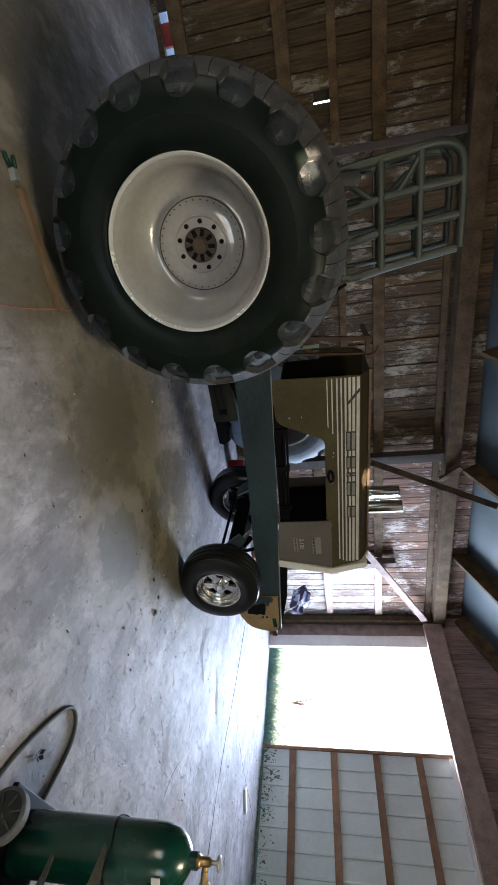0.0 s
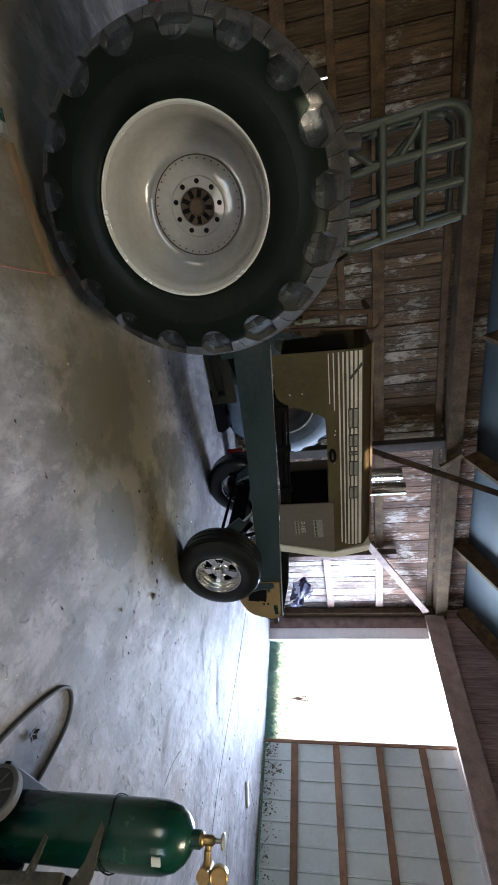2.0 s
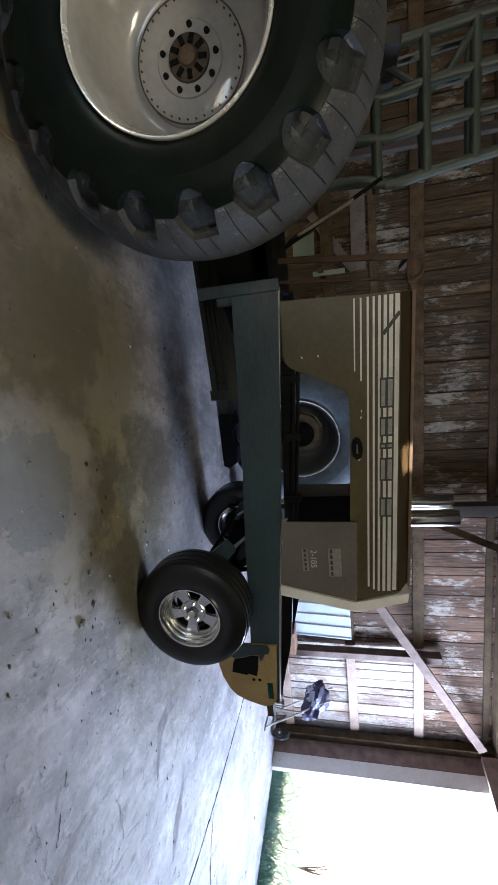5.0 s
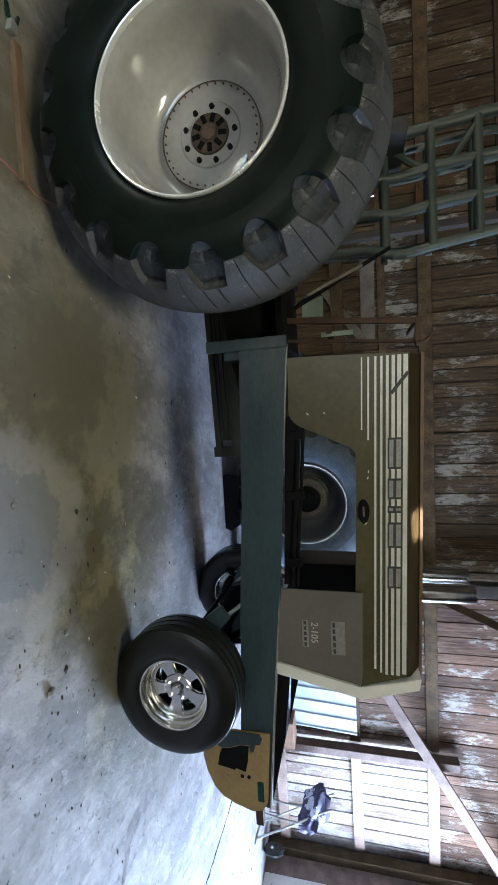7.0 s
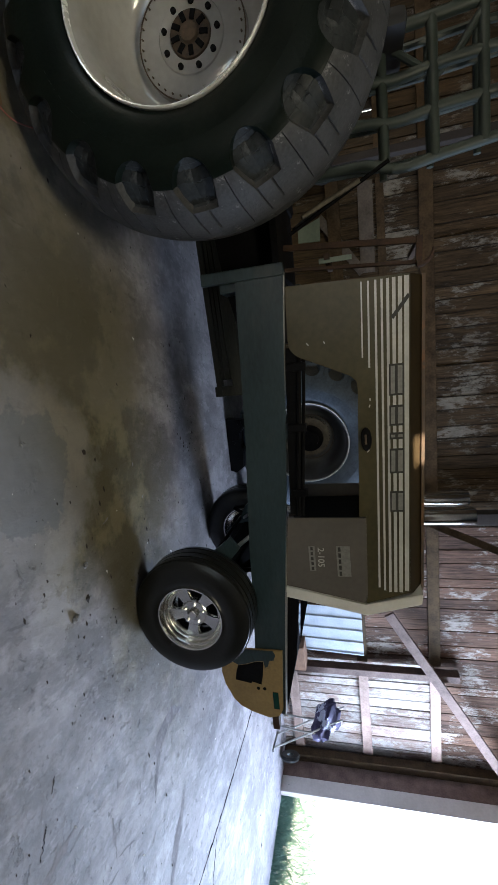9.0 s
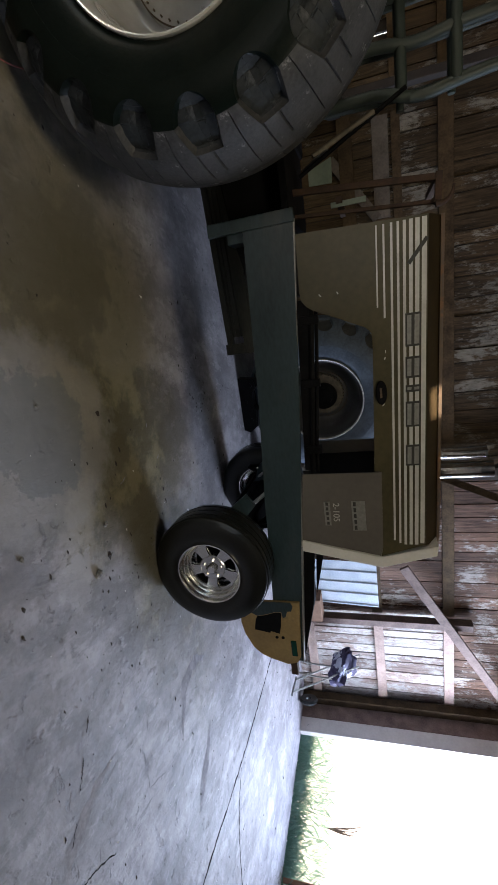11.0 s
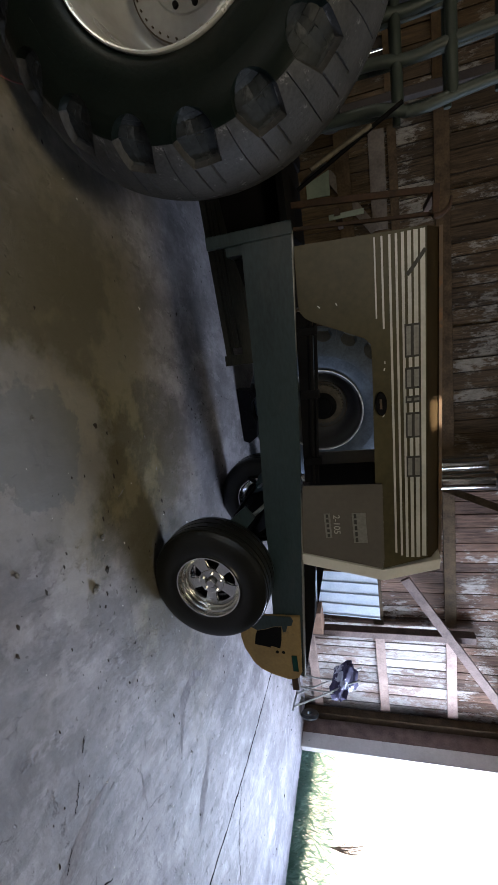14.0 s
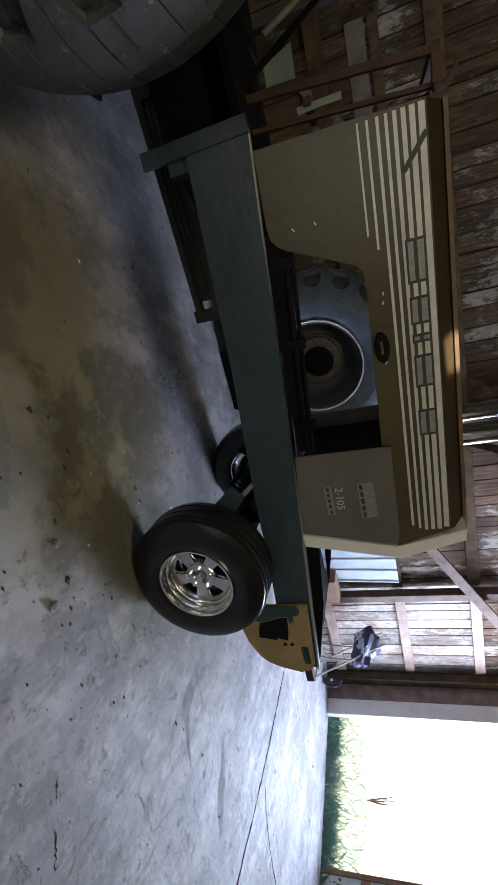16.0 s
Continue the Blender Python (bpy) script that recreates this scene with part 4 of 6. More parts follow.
def small_wheel(root, at, R=0.395, W=0.29):
    """A smooth ribbed front tyre on a five-spoke polished rim; face towards -y."""
    h = W / 2
    bm = B()
    prof = [(0.205, -h * 0.78), (0.222, -h * 0.9), (0.265, -h * 1.0), (0.31, -h * 0.99), (R - 0.034, -h * 0.89), (R - 0.026, -h * 0.86), (R - 0.034, -h * 0.83), (R - 0.03, -h * 0.82), (R - 0.012, -h * 0.76), (R - 0.008, -h * 0.70), (R - 0.016, -h * 0.68), (R - 0.014, -h * 0.65), (R - 0.003, -h * 0.64)]
    for w in (-0.42, -0.02, 0.38):
        prof += [(R, (w - 0.16) * h), (R, (w - 0.05) * h), (R - 0.011, (w - 0.04) * h), (R - 0.011, (w + 0.04) * h), (R, (w + 0.05) * h)]
    prof += [(R - 0.008, h * 0.7), (R - 0.03, h * 0.88), (0.31, h * 0.99), (0.26, h), (0.215, h * 0.9), (0.2, h * 0.78)]
    lathe(bm, prof, 96)
    for v in bm.verts:  # pressed flat where it carries the weight
        v.co.z = max(v.co.z, 0.015 - R)
    tyre = part("front_wheel", bm, FRONT_RUBBER, root, smooth=True, at=at)
    bm = B()
    lathe(bm, [(0.214, -h * 0.82), (0.219, -h * 0.9), (0.216, -h * 0.95), (0.208, -h * 0.94), (0.205, -h * 0.86), (0.203, -h * 0.72), (0.193, -h * 0.69), (0.190, -h * 0.66), (0.188, -h * 0.5), (0.180, -h * 0.47), (0.177, -h * 0.44), (0.175, -h * 0.25), (0.166, -h * 0.22), (0.156, h * 0.6), (0.19, h * 0.8), (0.2, h * 0.84)], 72)
    part("rim", bm, ALLOY, tyre, "polished alloy rim barrel", smooth=True)
    spoke = B()
    prism(spoke, [(0.045, -0.034), (0.085, -0.030), (0.13, -0.030), (0.15, -0.045), (0.172, -0.058), (0.172, 0.058), (0.15, 0.045), (0.13, 0.030), (0.085, 0.030), (0.045, 0.034)], "y", -h * 0.40, -h * 0.2, 0.006)
    bm = B()
    lathe(bm, [(0.178, -h * 0.2), (0.178, -h * 0.34), (0.17, -h * 0.37), (0.16, -h * 0.36), (0.156, -h * 0.3), (0.155, -h * 0.2)], 64)
    part("spoke_ring", bm, ALLOY, tyre, smooth=True)
    first = part("spoke", spoke, ALLOY, tyre)
    for k in range(5):
        o = first if k == 0 else new("spoke", first.data)
        o.parent = tyre
        o.matrix_basis = pose(0, 0, 0, 0, 72 * k + 10, 0)
    bm = B()
    rings = lathe(bm, [(0.09, -h * 0.1), (0.09, -h * 0.38), (0.082, -h * 0.43), (0.046, -h * 0.44), (0.044, -h * 0.3), (0.034, -h * 0.3), (0.032, -h * 0.55), (0.024, -h * 0.62), (0.008, -h * 0.63)], 32)
    disc_cap(bm, rings[-1])
    part("hub_cap", bm, ALLOY, tyre, smooth=True)
    nut = B()
    bmesh.ops.create_cone(nut, cap_ends=True, segments=6, radius1=0.011, radius2=0.009, depth=0.02, matrix=pose(0, 0, 0, 90))
    first = part("wheel_nut", nut, CHROME, tyre, "chrome wheel nut")
    for k in range(5):
        o = first if k == 0 else new("wheel_nut", first.data)
        o.parent = tyre
        a = -radians(72 * k + 46)
        o.location = (0.062 * math.cos(a), -h * 0.5, 0.062 * math.sin(a))
    bm = B()
    rings = lathe(bm, [(0.155, h * 0.25), (0.15, h * 0.2), (0.05, h * 0.2)], 40)
    disc_cap(bm, rings[-1])
    part("brake_backing", bm, BLACK_STEEL, tyre, smooth=True)
    bm = B()
    lathe(bm, [(0.196, h * 0.80), (0.21, h * 0.88), (0.213, h * 0.95), (0.205, h * 0.97), (0.198, h * 0.92)], 64, closed=True)
    part("inner_lip", bm, ALLOY, tyre, "bright inner rim lip", smooth=True)
    return tyre


# ---- the pulling tractor, in its own axes: x forward, y away, z up ----
tractor = thing("pulling_tractor", "dark bronze pulling tractor with silver striped hood and huge rear tyres", "tractor", pose(0.447, 2.378, 0, 0, 0, -8.0))
MID = 0.86
big_wheel(tractor, pose(0, 0.01, 0.857), 0.857, 0.60, turn=2.0)
bm = B()
prism(bm, [(-0.2, 0.0), (0.2, 0.0), (0.2, 0.02), (0.07, 0.06), (0.06, 0.79), (-0.06, 0.79), (-0.07, 0.06), (-0.2, 0.02)], "y", 1.3, 1.5, 0.004)
part("axle_stand", bm, BLACK_STEEL, tractor, "black steel stand under the bare axle end")
small_wheel(tractor, pose(3.015, 0.295, 0.38))
small_wheel(tractor, pose(3.0, 1.72, 0.38, 0, 0, 180))

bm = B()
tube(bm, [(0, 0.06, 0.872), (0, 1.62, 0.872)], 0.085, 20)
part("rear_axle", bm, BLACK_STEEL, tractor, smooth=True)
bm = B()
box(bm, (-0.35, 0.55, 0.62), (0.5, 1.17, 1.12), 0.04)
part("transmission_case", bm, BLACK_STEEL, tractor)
# black block added to close the bright gap under the platform
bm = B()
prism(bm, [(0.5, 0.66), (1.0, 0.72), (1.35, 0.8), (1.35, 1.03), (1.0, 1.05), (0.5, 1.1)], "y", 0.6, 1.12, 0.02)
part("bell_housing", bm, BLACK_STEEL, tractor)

RAIL = [(0.95, 0.825), (1.95, 0.789), (2.68, 0.737), (3.05, 0.724), (3.4, 0.70), (3.88, 0.66), (3.92, 0.865), (2.97, 0.950), (2.3, 1.016), (1.95, 1.044), (0.95, 1.113)]
for y0, y1 in ((0.45, 0.475), (2 * MID - 0.475, 2 * MID - 0.45)):
    bm = B()
    prism(bm, [(u, z - (0.13 if y0 > MID else 0.0)) for u, z in RAIL], "y", y0, y1, 0.003)
    part("frame_rail", bm, FRAME_STEEL, tractor, "dark blue black steel frame plate")
    bm = B()
    box(bm, (0.92, y0 - 0.012, 0.62), (0.99, y1 - 0.004, 1.118), 0.004)
    part("rear_upright", bm, FRAME_STEEL, tractor)
bm = B()
bar(bm, (0.97, 0.470, 1.117), (2.98, 0.470, 0.955), 0.03, 0.005)
part("rail_cap", bm, GREY_METAL, tractor, "thin bare metal edge strip")
bm = B()
bar(bm, (2.98, 0.470, 0.955), (3.92, 0.470, 0.870), 0.05, 0.010)
part("rail_cap", bm, GREY_METAL, tractor, "thin bare metal edge strip")
for y in (0.52,):
    bm = B()
    bar(bm, (1.4, y, 1.12), (2.45, y, 1.065), 0.03, 0.085, 0.004)
    part("engine_rail", bm, BLACK_STEEL, tractor)
for x, z in ((1.0, 0.72), (2.0, 0.86), (3.3, 0.8)):
    bm = B()
    box(bm, (x - 0.04, 0.478, z), (x + 0.04, 2 * MID - 0.478, z + 0.1), 0.006)
    part("cross_member", bm, FRAME_STEEL, tractor)
bm = B()
box(bm, (2.98, 0.49, 0.86), (3.9, 2 * MID - 0.49, 0.875))
part("front_deck", bm, BLACK_STEEL, tractor)
for y0 in (0.49, 2 * MID - 0.51):
    bm = B()
    prism(bm, [(3.0, 0.955), (3.05, 1.03), (3.45, 0.985), (3.9, 0.88)], "y", y0, y0 + 0.02)
    part("deck_side", bm, BLACK_STEEL, tractor)

for z, r, m in ((1.165, 0.011, BLACK_STEEL), (1.135, 0.016, BLACK_STEEL)):
    bm = B()
    tube(bm, bend([(1.46, 0.515, z + 0.02), (1.75, 0.505, z), (2.2, 0.505, z - 0.04), (2.46, 0.51, z - 0.06)], 5), r, 8)
    part("engine_pipe", bm, m, tractor, smooth=True)
for x in (1.49, 1.86, 2.28):
    bm = B()
    box(bm, (x, 0.482, 1.085 - 0.05 * (x - 1.4)), (x + 0.05, 0.53, 1.20 - 0.06 * (x - 1.4)), 0.006)
    part("pipe_clamp", bm, BLACK_STEEL, tractor)

# tan bracket plate at the front; a black plate stands for its square hole
bm = B()
outer = [(3.40, 0.895), (3.86, 0.86), (3.915, 0.83), (3.935, 0.76), (3.90, 0.64), (3.86, 0.56), (3.80, 0.505), (3.739, 0.486), (3.70, 0.46), (3.597, 0.441), (3.50, 0.45), (3.42, 0.52), (3.40, 0.62)]
prism(bm, outer, "y", 0.425, 0.446, 0.003)
bracket = part("front_bracket", bm, TAN, tractor, "tan primed steel bracket plate with scorched edges")
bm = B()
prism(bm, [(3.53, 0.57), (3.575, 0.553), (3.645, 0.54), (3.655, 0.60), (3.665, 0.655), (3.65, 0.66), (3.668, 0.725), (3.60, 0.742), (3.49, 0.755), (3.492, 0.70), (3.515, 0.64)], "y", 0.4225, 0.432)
part("square_opening_dark", bm, BLACK_STEEL, bracket, "ragged black plate standing in for the dark of the torch-cut opening")
bm = B()
prism(bm, [(3.402, 0.55), (3.402, 0.83), (3.43, 0.845), (3.47, 0.83), (3.475, 0.80), (3.52, 0.785), (3.53, 0.765), (3.482, 0.757), (3.486, 0.70), (3.508, 0.64), (3.524, 0.575), (3.50, 0.53), (3.45, 0.52)], "y", 0.421, 0.428)
part("scorched_flange", bm, FRAME_STEEL, bracket, "dark torch-cut flange")
# black discs on the plate stand for the dark of bolt holes
for x, z in ((3.70, 0.70), (3.70, 0.745)):
    bm = B()
    tube(bm, [(x, 0.4215, z), (x, 0.43, z)], 0.012, 12)
    part("bolt_hole_dark", bm, BLACK_STEEL, bracket)
bm = B()
box(bm, (3.72, 0.415, 0.80), (3.85, 0.4245, 0.84), 0.003)
part("green_tab", bm, CYL_GREEN, bracket, "green painted tab")
bm = B()
box(bm, (3.92, 0.50, 0.755), (4.10, 0.56, 0.805), 0.004)
part("tow_bar", bm, RUST, tractor, "rusty square tow bar stub")
bm = B()
box(bm, (4.2, 0.85, 0.71), (4.24, 1.02, 0.75), 0.004)
box(bm, (3.9, 0.9, 0.71), (4.21, 0.94, 0.75), 0.004)
part("front_hitch", bm, RUST, tractor)

# front axle, rods
for s in (1, -1):
    def Y(y):
        return y if s == 1 else 1.98 - y
    bm = B()
    tube(bm, [(3.05, Y(0.36), 0.345), (3.0, Y(0.52), 0.42), (2.97, Y(0.86), 0.62)], 0.03, 12)
    part("axle_arm", bm, BLACK_STEEL, tractor, smooth=True)
    bm = B()
    tube(bm, [(2.88, Y(0.44), 0.36), (2.62, Y(0.62), 0.74)], 0.014, 10)
    part("steering_rod", bm, GREY_METAL, tractor, "dull metal steering rod", smooth=True)
    bm = B()
    tube(bm, [(2.78, Y(0.40), 0.30), (2.86, Y(0.5), 0.52), (2.9, Y(0.62), 0.72)], 0.018, 10)
    part("suspension_arm", bm, BLACK_STEEL, tractor, smooth=True)
bm = B()
tube(bm, [(2.86, 0.42, 0.36), (2.86, 1.56, 0.36)], 0.016, 10)
part("tie_rod", bm, BLACK_STEEL, tractor, smooth=True)

bm = B()
box(bm, (2.88, 0.5, 0.40), (3.10, 1.5, 0.56), 0.02)
part("axle_beam", bm, BLACK_STEEL, tractor, "greasy black front axle beam")
for y in (0.46, 1.50):
    bm = B()
    box(bm, (2.90, y, 0.27), (3.06, y + 0.05, 0.60), 0.012)
    part("steering_knuckle", bm, BLACK_STEEL, tractor)
    bm = B()
    prism(bm, [(2.60, 0.60), (2.68, 0.66), (2.95, 0.42), (2.92, 0.34), (2.74, 0.42)], "y", y + 0.01, y + 0.045, 0.004)
    part("control_arm", bm, FRAME_STEEL, tractor, "dark triangular control arm")

# slotted channel hung below the frame
for k, (z0, z1) in enumerate(((0.355, 0.40), (0.49, 0.58))):
    bm = B()
    prism(bm, [(0.3, z0), (1.7, z0 + 0.045), (1.7, z1 + 0.045), (0.3, z1)], "y", 1.18, 1.24, 0.003)
    part("skid_rail", bm, SKID, tractor)
for x0, x1 in ((1.62, 1.7), (0.3, 0.42)):
    bm = B()
    box(bm, (x0, 1.183, 0.38), (x1, 1.238, 0.6), 0.003)
    part("skid_end", bm, SKID, tractor)
bm = B()
prism(bm, [(0.3, 0.40), (1.57, 0.44), (1.57, 0.53), (0.3, 0.49)], "y", 1.205, 1.215, 0.002)
part("skid_web", bm, SKID, tractor, "dusty dark channel web")
for z in (0.425, 0.462):
    bm = B()
    bar(bm, (0.3, 1.198, z), (1.57, 1.198, z + 0.04), 0.014, 0.012, 0.003)
    part("skid_rib", bm, SKID, tractor)
for x in (0.5, 1.45):
    bm = B()
    box(bm, (x, 1.19, 0.55), (x + 0.06, 1.24, 0.86))
    part("channel_hanger", bm, FRAME_STEEL, tractor)

# hood: two side shells, shoulders, top, nose band
SLOPE = -0.034


def hz(x, z):
    return z + SLOPE * (x - 1.07)


SIDE = [(1.05, 1.112), (1.36, 1.104), (1.405, 1.11), (1.44, 1.135), (1.465, 1.17), (1.595, 1.455), (1.63, 1.488), (1.68, 1.49), (2.463, 1.455), (2.458, 1.50), (2.98, 1.482), (3.05, 1.466), (2.965, hz(2.965, 1.80)), (1.075, 1.80)]
hood = B()
prism(hood, SIDE, "y", 0.478, 0.492, 0.002)
hood_side = part("hood_side", hood, HOOD_PAINT, tractor, "dark bronze hood side with silver stripes")
hood = B()
prism(hood, [(1.05, 1.49), (2.98, 1.482), (2.965, hz(2.965, 1.80)), (1.075, 1.80)], "y", 2 * MID - 0.492, 2 * MID - 0.478, 0.002)
part("hood_side", hood, HOOD_PAINT, tractor)
for y0, y1 in ((0.476, 0.49), (2 * MID - 0.49, 2 * MID - 0.476)):
    bm = B()
    prism(bm, [(2.465, 1.008), (2.935, 0.956), (3.046, 1.463), (2.98, 1.480), (2.470, 1.497)], "y", y0, y1, 0.002)
    part("side_panel", bm, HOOD_PAINT_FRONT, tractor, "faded bronze lower side panel")
for a, b, m, label in (((0.478, 1.80), (0.60, 1.875), HOOD_SHOULDER, "dark bronze sloping hood shoulder"), ((0.60, 1.876), (2 * MID - 0.60, 1.876), HOOD_TOP, "brown rusted hood top"), ((2 * MID - 0.60, 1.875), (2 * MID - 0.478, 1.80), HOOD_SHOULDER, "dark bronze sloping hood shoulder")):
    bm = B()
    q = [bm.verts.new(c) for c in ((1.075, a[0], a[1]), (1.075, b[0], b[1]), (2.965 + (0.05 if 0.55 < b[0] < 1.2 else 0), b[0], hz(2.965, b[1])), (2.965 + (0.05 if 0.55 < a[0] < 1.2 else 0), a[0], hz(2.965, a[1])))]
    bm.faces.new(q)
    bmesh.ops.solidify(bm, geom=bm.faces[:], thickness=0.012)
    part("hood_top" if m is HOOD_TOP else "hood_shoulder", bm, m, tractor, label)
bm = B()
bar(bm, (1.07, 0.594, 1.883), (3.0, 0.594, 1.819), 0.024, 0.018)
part("hood_edge_strip", bm, HOOD_TOP, tractor, "rusty brown rolled hood edge")
bm = B()
prism(bm, [(2.937, 0.952), (3.052, 1.464), (2.967, 1.81), (3.035, 1.80), (3.125, 1.47), (3.01, 0.94)], "y", 0.462, 2 * MID - 0.462, 0.004)
part("nose_band", bm, CREAM, tractor, "cream white nose trim")
bm = B()
prism(bm, [(3.005, 0.98), (3.112, 1.47), (3.028, 1.78), (3.038, 1.78), (3.122, 1.47), (3.015, 0.98)], "y", 0.50, 2 * MID - 0.50)
part("grille", bm, BLACK_STEEL, tractor)

# stripes, dark blocks, badges on the near hood side
stripes = ((1.541, 0.008, 1.50), (1.578, 0.010, 1.56), (1.617, 0.012, 2.93), (1.650, 0.012, 2.95), (1.682, 0.015, 2.96), (1.714, 0.018, 2.96), (1.746, 0.021, 2.96), (1.780, 0.024, 2.95))
for z, w, end in stripes:
    bm = B()
    bar(bm, (1.085, 0.4765, z), (end, 0.4765, hz(end, z)), 0.003, w)
    part("stripe", bm, SILVER, hood_side, "worn silver stripe")
blocks = ((1.55, 1.73), (1.785, 1.905), (1.945, 1.985), (2.04, 2.19), (2.30, 2.43))
for a, b in blocks:
    bm = B()
    prism(bm, [(a, hz(a, 1.685)), (b, hz(b, 1.685)), (b, hz(b, 1.765)), (a, hz(a, 1.765))], "y", 0.470, 0.475, 0.001)
    block = part("emblem_block", bm, DARK_BADGE, hood_side, "dark emblem block with silver bars across the stripes")
    for lo, hi in ((1.694, 1.716), (1.732, 1.757)):
        bm = B()
        i = 0.012
        prism(bm, [(a + i, hz(a, lo)), (b - i, hz(b, lo)), (b - i, hz(b, hi)), (a + i, hz(a, hi))], "y", 0.4685, 0.4705)
        part("emblem_bar", bm, BADGE, block)
bm = B()
bar(bm, (1.185, 0.473, 1.79), (1.30, 0.473, 1.695), 0.006, 0.02)
part("emblem_bar", bm, DARK_BADGE, hood_side, "short dark slanted bar")
bm = B()
lathe(bm, [(0.0, 0.0), (0.03, 0.0), (0.034, 0.006), (0.03, 0.014), (0.0, 0.014)], 24)
bmesh.ops.transform(bm, matrix=pose(1.975, 0.462, 1.522) @ Matrix.Diagonal((2.1, 1, 0.95, 1)), verts=bm.verts)
part("hood_latch", bm, BLACK_STEEL, hood_side, "oval dark latch plate")
bm = B()
box(bm, (1.945, 0.457, 1.514), (2.005, 0.464, 1.526), 0.003)
part("latch_handle", bm, HUB_RUST, hood_side)
for x0, x1, z0, z1 in ((2.655, 2.825, 1.125, 1.165), (2.655, 2.862, 1.30, 1.385)):
    bm = B()
    box(bm, (x0, 0.472, z0), (x1, 0.4755, z1), 0.001)
    plate = part("badge_plate", bm, BADGE, hood_side, "silver badge plate")
    n = 5
    for k in range(n):
        bm = B()
        w = (x1 - x0) / n
        box(bm, (x0 + w * k + 0.006, 0.4705, z0 + 0.012), (x0 + w * (k + 1) - 0.006, 0.4715, z0 + 0.028), 0)
        part("badge_bar", bm, DARK_BADGE, plate)
txt = bpy.data.curves.new("model_number", "FONT")
txt.body, txt.size, txt.extrude, txt.align_x = "2-105", 0.058, 0.001, "LEFT"
model = new("model_number", txt)
txt.materials.append(SILVER)
model.parent = hood_side
model.matrix_basis = pose(2.665, 0.4735, 1.185, 90, 2.0, 0)

# chipped paint on the hood side
for k, (u, z) in enumerate(((1.384, 1.213), (1.384, 1.314), (1.736, 1.556), (1.774, 1.554), (2.042, 1.537))):
    bm = B()
    bar(bm, (u, 0.4768, z), (u + 0.014, 0.4768, z + 0.012 - 0.006 * k), 0.002, 0.006)
    part("paint_chip", bm, SILVER, hood_side, "pale chipped scratch")

# black boxes added to fill the dark space inside the hood
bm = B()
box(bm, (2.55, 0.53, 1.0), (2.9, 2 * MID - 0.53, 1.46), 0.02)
part("hood_dark_block", bm, BLACK_STEEL, tractor)
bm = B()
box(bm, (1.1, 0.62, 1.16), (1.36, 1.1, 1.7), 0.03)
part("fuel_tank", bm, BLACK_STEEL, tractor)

# exhaust pipes
for x, y in ((2.60, 0.84), (2.55, 1.02)):
    bm = B()
    rings = lathe(bm, [(0.061, 0), (0.061, 0.4), (0.056, 0.4), (0.056, 0.02)], 32)
    bmesh.ops.transform(bm, matrix=pose(x, y, 1.79, 90), verts=bm.verts)
    part("exhaust_pipe", bm, CHROME, tractor, "short chrome exhaust pipe", smooth=True)

# rusty angle-iron frame behind the hood
bm = B()
bar(bm, (0.785, 0.72, 1.08), (0.865, 0.72, 1.90), 0.03, 0.034, 0.003, up=(1, 0, 0))
part("rusty_upright", bm, RUST, tractor, "rusty angle iron upright")
bm = B()
bar(bm, (0.915, 0.72, 1.08), (0.985, 0.72, 1.88), 0.03, 0.02, 0.003, up=(1, 0, 0))
part("rusty_upright", bm, RUST, tractor, "rusty angle iron upright")
bm = B()
bar(bm, (0.84, 0.72, 1.885), (1.0, 0.72, 1.875), 0.035, 0.035, 0.003)
part("rusty_link", bm, RUST, tractor)
for z in (1.35, 1.88):
    bm = B()
    bar(bm, (0.87, 0.72, z), (0.87, 1.15, z), 0.035, 0.035, 0.003)
    part("rusty_link", bm, RUST, tractor)
bm = B()
tube(bm, bend([(1.0, 0.69, 1.86), (1.0, 0.69, 1.90), (0.97, 0.69, 1.94), (0.92, 0.69, 1.955)]), [0.021 - 0.0006 * k for k in range(25)], 8)
part("rusty_hook", bm, RUST, tractor, smooth=True)

# green tube rack above the seat
RY = 0.85
for base, midx, topx in ((0.37, 0.45, 0.31), (0.15, 0.20, 0.09), (-0.06, -0.02, -0.13)):
    bm = B()
    pts = bend([(base + 0.02, RY - 0.05, 1.2), (base + 0.01, RY - 0.03, 1.6), (midx - 0.03, RY, 1.8), (midx - 0.07, RY + 0.02, 2.05), (topx, RY + 0.05, 2.54)], 5)
    tube(bm, pts, 0.031, 10)
    part("rack_upright", bm, RACK_GREEN, tractor, "green painted tube upright", smooth=True)
bm = B()
tube(bm, bend([(-0.26, RY - 0.05, 1.2), (-0.27, RY - 0.03, 1.6), (-0.30, RY, 1.8), (-0.33, RY + 0.02, 2.1), (-0.36, RY + 0.04, 2.38), (-0.32, RY + 0.05, 2.5), (-0.22, RY + 0.05, 2.55), (0.05, RY + 0.05, 2.56), (0.31, RY + 0.05, 2.56)], 6), 0.033, 10)
part("rack_frame", bm, RACK_GREEN, tractor, "green painted bent tube frame", smooth=True)
for z, x0, x1, dy in ((2.0, -0.32, 0.39, 0.01), (2.27, -0.34, 0.36, 0.03), (1.72, -0.29, 0.42, -0.01)):
    for back in (0.0, 0.16):
        bm = B()
        tube(bm, [(x0, RY + dy + back, z), (x1, RY + dy + back, z)], 0.031 if back == 0 else 0.022, 10)
        part("rack_crossbar", bm, RACK_GREEN, tractor, "green painted tube crossbar", smooth=True)
